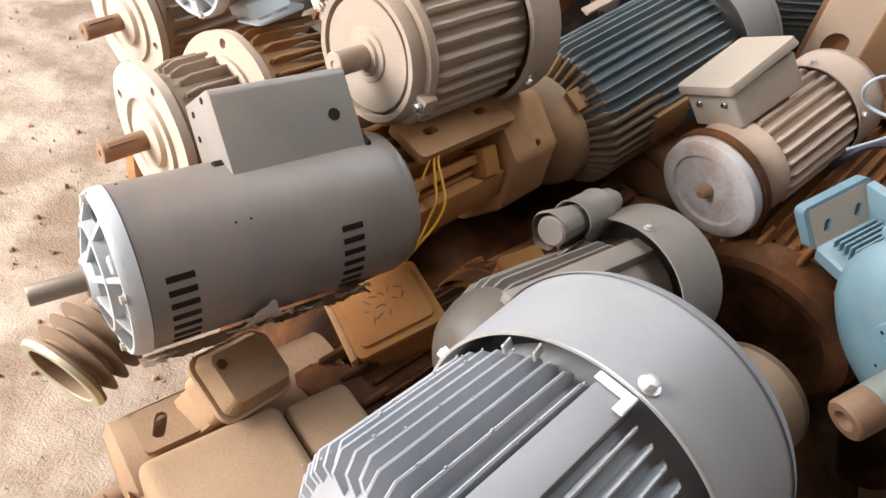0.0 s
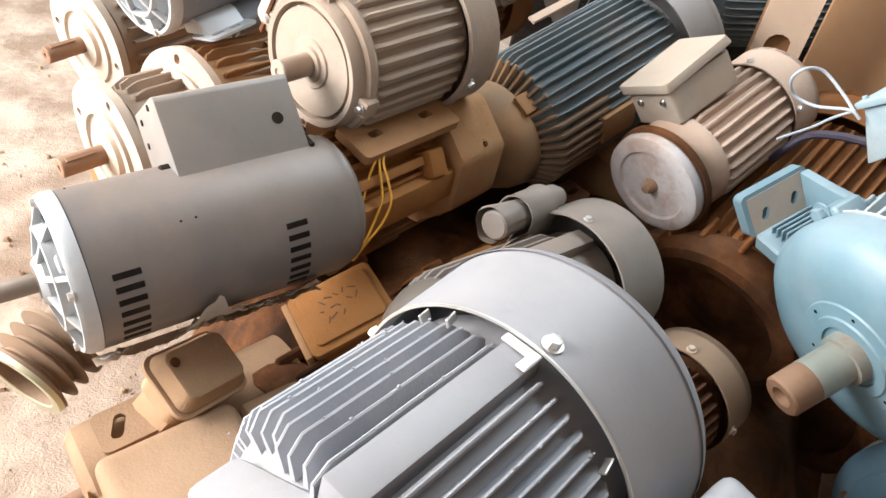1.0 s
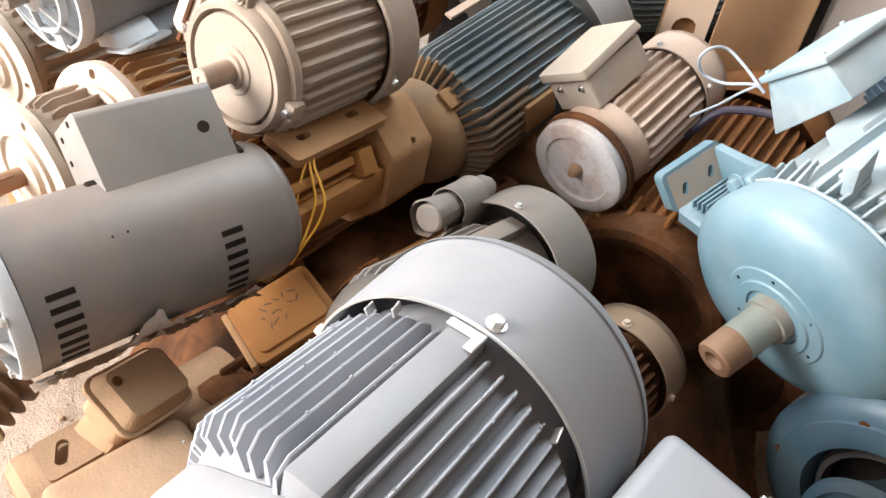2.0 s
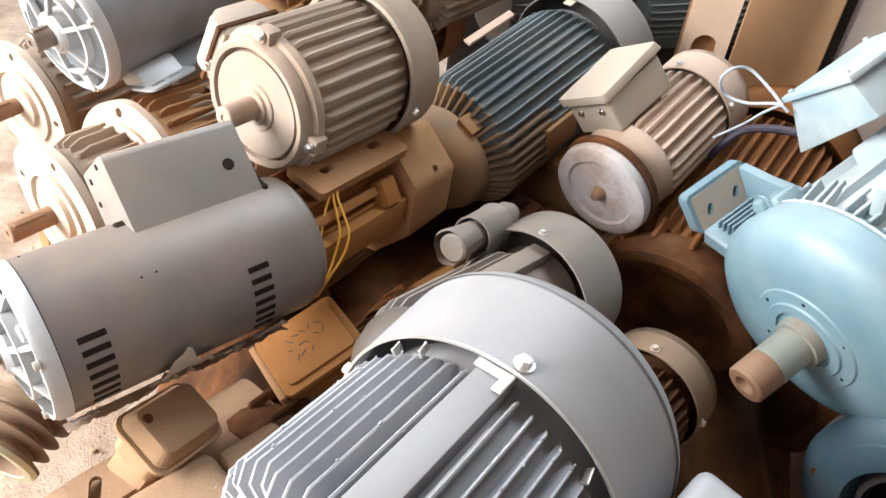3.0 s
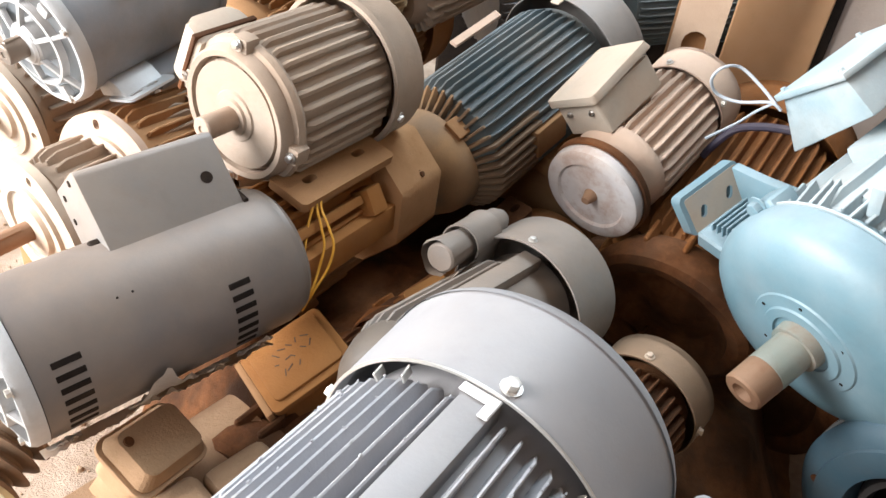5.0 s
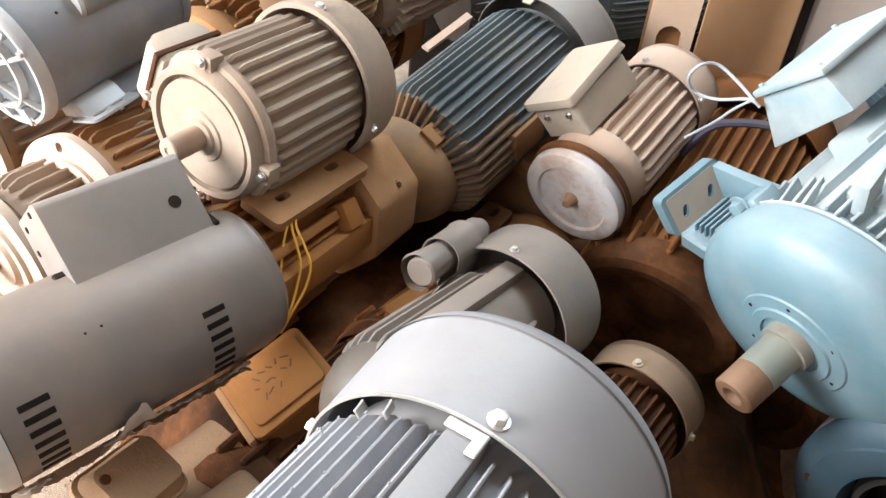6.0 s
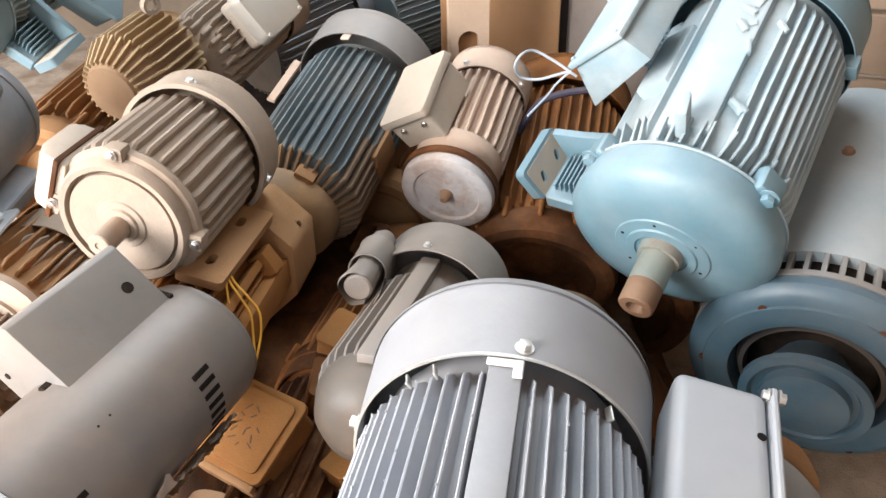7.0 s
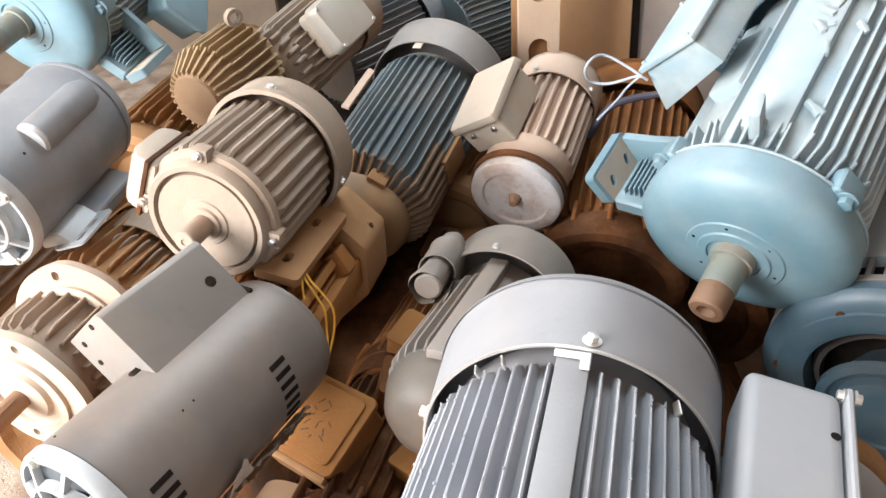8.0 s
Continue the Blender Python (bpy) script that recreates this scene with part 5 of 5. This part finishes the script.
def label_box():
    m = along((0.131, 0.834, 0.410), 29.2, 21.9, 2.1)
    t = thing("terminal_box", "dusty ochre terminal box with scribbled marks on its lid", "terminal box", "", m)
    part("body", prism(rounded(0.125, 0.105, 0.012), 0.055, 0.002), OCHRE, t, "", Matrix.Translation((0, 0, -0.06)))
    lid = part("lid", worn(prism(rounded(0.136, 0.12, 0.012), 0.012, 0.003), 0.0006, 40), OCHRE, t, "flanged lid with a raised centre", Matrix.Translation((0, 0, -0.006)))
    part("panel", prism(rounded(0.112, 0.096, 0.010), 0.006, 0.0025), OCHRE, lid, "", Matrix.Translation((0, 0, 0.011)))
    part("skirt", worn(slab(0.01, 0.11, 0.05, 0.003, 2, (-0.073, 0, -0.02)), 0.004, 40), BROWN, t, "bent lower flap")
    rnd = random.Random(2)
    for k in range(13):
        row, col = divmod(k, 5)
        bar = slab(rnd.uniform(0.006, 0.013), 0.0016, 0.0008, 0, 1)
        part("mark", bar, INK, lid, "", Matrix.Translation((-0.025 + col * 0.013 + rnd.uniform(-0.003, 0.003), 0.022 - row * 0.018 + rnd.uniform(-0.004, 0.004), 0.0174)) @ Matrix.Rotation(rnd.uniform(-1.2, 1.2), 4, "Z"))
    return t


label_box()
# the motor that carries the marked box, mostly hidden
# deep motors in the darkened rust carry the gap's shade in their colour
rusty_motor(along((0.06, 0.70, 0.27), 48, 0), "dark rusty motor deep in the pile, mostly hidden", 0.10, 0.34, RUSTY_SHADED, 15)
rusty_motor(along((0.30, 0.40, 0.30), 48, 0), "brown motor under the large grey one", 0.14, 0.30, RUSTY_SHADED, 10)
rusty_motor(along((0.30, 0.95, 0.24), 45, 0), "rusty motor in the gap between stacked motors", 0.13, 0.40, RUST_ORANGE, 10)
rusty_motor(along((0.02, 1.12, 0.36), 49, 0), "dusty brown motor buried under the tan motor", 0.13, 0.42, BROWN, 10)
rusty_motor(along((-0.28, 1.15, 0.28), 50, 0), "dusty brown motor at the bottom of the pile", 0.16, 0.50, BROWN, 10)
rusty_motor(along((0.95, 0.95, 0.25), 30, 6), "dark brown motor under the big blue motor", 0.16, 0.50, RUSTY_SHADED, 10)
rusty_motor(along((0.60, 1.38, 0.30), 42, 4), "brown motor under the dark teal motor", 0.16, 0.50, BROWN, 10)
rusty_motor(along((-0.02, 1.60, 0.48), 46, 8), "dusty motor under the far blue motor", 0.17, 0.45, BROWN, 10)
rusty_motor(along((0.66, 1.02, 0.17), 45, 0), "rust-brown motor low in the pile", 0.14, 0.45, RUSTY_SHADED, 10)
rusty_motor(along((0.10, 0.38, 0.17), 42, 0), "brown motor on the floor under the front row", 0.13, 0.40, OCHRE, 10)


# ---- motors further back ----
def far_box_motor():
    t = thing("electric_motor", "dusty tan motor with a bright aluminium terminal box", "electric motor", GROUP, along((0.315, 1.665, 0.675), 34, 14))
    part("frame", lathe([(0.03, 0.03), (0.03, 0.078), (0.26, 0.078), (0.27, 0.03)], 40, caps=False), TAN, t)
    fins(t, TAN, 0.04, 0.25, 0.076, 0.095, [k * 14.4 for k in range(25)], 0.0055, "", 0, 0.001, 0.3)
    part("end_bell", worn(lathe([(-0.022, 0.0), (-0.022, 0.03), (-0.016, 0.060), (0.0, 0.072), (0.025, 0.078), (0.045, 0.078)], 48, caps=False), 0.0015, 30), TAN, t, "smooth dusty bell")
    tooth = None
    for k in range(22):
        mm = Matrix.Rotation(radians(360 / 22 * k), 4, "X")
        if tooth is None:
            tooth = part("rib", slab(0.034, 0.008, 0.026, 0.002, 1, (0.024, 0, 0.082)), TAN, t, "", mm)
        else:
            again(tooth, mm)
    b = terminal_box(t, CREAM, outward(0.15, 0.085, -58), 0.13, 0.11, 0.035, 0.035, ALU_DUSTY, 0.012, True, 0.006, dome=0.08)
    fan_cover(t, TAN, 0.245, 0.33, 0.1, 0.02)
    return t


ALU_DUSTY = surface("dusty_aluminium_lid", (0.50, 0.49, 0.45), (0.56, 0.53, 0.48), DUST, 0.3, 0.35, 0.4, 0.08)
far_box_motor()


def chevron_motor():
    t = thing("electric_motor", "yellow-brown dusty motor with slanting fins at its end", "electric motor", GROUP, along((0.150, 1.55, 0.70), 40, 8) @ Matrix.Scale(0.8, 4))
    part("frame", worn(lathe([(-0.052, 0.0), (-0.05, 0.02), (-0.04, 0.07), (0.02, 0.1), (0.20, 0.1), (0.21, 0.03)], 40, caps=False), 0.002, 20), PALE_DUST, t)
    fins(t, YELLOW_DUST, 0.03, 0.19, 0.098, 0.122, [k * 12 for k in range(30)], 0.006, "", 0, 0.001, 0.3)
    front = None
    for k in range(30):
        m = Matrix.Rotation(radians(12 * k), 4, "X")
        if front is None:
            front = part("fin", prism([(0.03, 0.09), (0.03, 0.122), (-0.035, 0.085), (-0.03, 0.06)], 0.006, 0.001, "y"), YELLOW_DUST, t, "", m)
        else:
            again(front, m)
    part("lifting_eye", worn(lathe([(-0.008, 0.014), (-0.008, 0.024), (0.008, 0.024), (0.008, 0.014), (-0.008, 0.014)], 20, caps=False), 0.001, 60), TAN, t, "dusty lifting eye", Matrix.Translation((0.16, -0.02, 0.14)) @ Matrix.Rotation(radians(70), 4, "Z"))
    return t


chevron_motor()


def dark_fin_motor(m, material, label, r=0.12):
    t = thing("electric_motor", label, "electric motor", GROUP, m)
    part("frame", lathe([(0.0, 0.02), (0.0, r * 0.85), (0.3, r * 0.85), (0.31, 0.02)], 40, caps=False), material, t)
    fins(t, material, 0.005, 0.295, r * 0.84, r, [k * 9 for k in range(40)], 0.004)
    fan_cover(t, material, 0.295, 0.38, r * 1.05, 0.02)
    return t


dark_fin_motor(along((0.93, 2.0, 0.58), 5, 6), TEAL, "dark green finned motor behind the teal motor")
dark_fin_motor(along((0.55, 2.05, 0.55), 20, 6), SLATE, "dark motor in the shadow at the back of the pile", 0.14)
dark_fin_motor(along((1.5, 1.25, 0.62), 80, 0), BLUE_SHADED, "blue-grey motor behind the big blue motor", 0.14)


# ---- what stands at the back ----
def back_stack():
    b = thing("wall_block", "pale dusty hollow block standing on edge behind the motors", "block", "", pose(0.935, 1.55, 0.60, 0, 0, -22))
    part("face", holed(rounded(0.095, 0.70, 0.004, 2), [(0.0, 0.21, 0.012, 0.026, 90), (0.0, 0.05, 0.012, 0.026, 90), (0.0, -0.11, 0.012, 0.026, 90)], 0.03, "y"), CARD, b, "", Matrix.Translation((0, -0.05, 0)))
    part("core", slab(0.093, 0.12, 0.698, 0.003, 1, (0, 0.04, 0)), BROWN, b)
    # the panel's bright colour makes up for light that doesn't reach it
    p = thing("board", "orange-brown board leaning upright at the back, colour raised as strong light", "board", "", pose(1.185, 1.665, 0.47, -4, 0, -26))
    part("panel", worn(slab(0.20, 0.022, 0.95, 0.003, 1), 0.001, 6), BOARD, p)
    part("edge", slab(0.022, 0.020, 0.95, 0.002, 1, (0.111, 0.004, 0)), BLACK, p, "dark edge strip")
    s = thing("stone_slab", "grey dusty slab leaning at the back of the pile", "slab", "", pose(1.41, 1.58, 0.45, -6, 0, -30))
    part("slab", worn(slab(0.24, 0.05, 0.92, 0.01, 2), 0.003, 9), PALE_STONE, s)
    k = thing("wooden_crate", "pale dusty wooden crate behind the drum motor", "crate", "", pose(1.82, 1.15, 0.44, 0, 0, -48))
    for j in range(5):
        part("plank", worn(slab(0.9, 0.022, 0.155, 0.004, 1, (0, 0, -0.34 + 0.165 * j)), 0.002, 8), CARD, k)
    for x in (-0.42, 0.42):
        part("batten", slab(0.06, 0.03, 0.83, 0.004, 1, (x, 0.028, 0)), CARD, k)
    w = thing("fallen_bracket", "small dusty steel bracket hanging on the teal motor", "bracket", "", along((0.440, 1.435, 0.690), 44, 13, 20))
    part("bar", worn(slab(0.14, 0.018, 0.009, 0.003, 2), 0.005, 40), PINK, w)
    # added sheet: its near-black colour supplies the gloom behind the pile
    c = thing("back_shade_sheet", "added near-black sheet standing in for the gloom at the back", "sheet", "", pose(1.75, 2.35, 0.55, 0, 0, 0))
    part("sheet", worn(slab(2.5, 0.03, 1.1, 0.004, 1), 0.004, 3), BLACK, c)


back_stack()


# ---- loose cables ----
def cable(label, pts, r, material):
    t = thing("cable", label, "cable")
    part("strand", tube(pts, r), material, t)
    return t


cable("white cable looping from the blue motor's box", [(0.815, 0.985, 0.765), (0.800, 0.995, 0.772), (0.775, 1.035, 0.752), (0.748, 1.055, 0.755), (0.727, 1.045, 0.782), (0.737, 1.040, 0.803), (0.765, 1.042, 0.803), (0.790, 1.015, 0.787), (0.806, 0.990, 0.772)], 0.0024, WHITE_WIRE)
cable("white cable end with bare copper", [(0.806, 0.990, 0.775), (0.790, 1.005, 0.752), (0.765, 1.000, 0.735), (0.735, 0.992, 0.722), (0.716, 0.987, 0.714)], 0.0020, WHITE_WIRE)
cable("dark blue cable between two motors", [(0.90, 1.05, 0.70), (0.865, 1.09, 0.685), (0.835, 1.12, 0.66), (0.81, 1.14, 0.60)], 0.007, NAVY)


# ---- added mound between the motors, its rust colour darkened for the gaps' shade ----
def gap_filler():
    bm = bmesh.new()
    n = 90
    grid = []
    for i in range(n + 1):
        col = []
        for j in range(n + 1):
            x, y = -0.25 + 1.5 * i / n, 0.35 + 1.55 * j / n
            q = Vector((x, y, 0))
            rr = math.hypot((x - 0.5) / 0.72, (y - 1.12) / 0.74) + 0.12 * noise.noise(q * 3)
            edge = max(0.0, min(1.0, (1.0 - rr) * 3.0))
            h = 0.27 * edge + 0.05 * noise.noise(q * 6) + 0.022 * abs(noise.noise(q * 19)) + 0.008 * noise.noise(q * 60)
            col.append(bm.verts.new((x, y, FLOOR_Z - 0.02 + (h * edge if edge > 0 else -0.02))))
        grid.append(col)
    for i in range(n):
        for j in range(n):
            bm.faces.new((grid[i][j], grid[i + 1][j], grid[i + 1][j + 1], grid[i][j + 1]))
    tagged(part("gap_filler", bm, GAP_RUST, None, "", None, 60), "added rust-brown mound between the motors, darkened as the gaps' shade", "scrap", "", "stuff")


gap_filler()


def loose_box(p, yaw, pitch, roll, size, material, label):
    t = thing("terminal_box", label, "terminal box", "", along(p, yaw, pitch, roll))
    sx, sy, sz = size
    part("body", worn(prism(rounded(sx * 0.94, sy * 0.94, 0.008), sz, 0.002), 0.001, 30), material, t, "", Matrix.Translation((0, 0, -sz)))
    part("lid", worn(prism(rounded(sx, sy, 0.010), 0.008, 0.0025), 0.0008, 30), material, t)
    return t


loose_box((0.345, 0.985, 0.395), 35, 5, 14, (0.085, 0.075, 0.06), OCHRE, "small ochre box half buried in rust between motors")
loose_box((0.285, 0.90, 0.375), 62, -4, 22, (0.10, 0.08, 0.06), RUST_ORANGE, "rusty box wedged between the brown motor and its neighbour")
loose_box((0.24, 0.76, 0.35), 20, 8, -10, (0.06, 0.06, 0.05), OCHRE, "little dusty box beside the marked terminal box")


def far_blue_box():
    t = thing("terminal_box", "pale blue terminal box lid standing behind the yellow-brown motor", "terminal box", "", along((0.135, 1.745, 0.845), 70, 35, 60))
    part("body", prism(rounded(0.13, 0.10, 0.01), 0.05, 0.003), BLUE, t)
    part("lid", prism(rounded(0.145, 0.115, 0.012), 0.012, 0.003), BLUE, t, "", Matrix.Translation((0, 0, 0.05)))
    part("bracket", slab(0.02, 0.02, 0.10, 0.003, 1, (0, 0, -0.05)), BLUE, t)
    return t


far_blue_box()
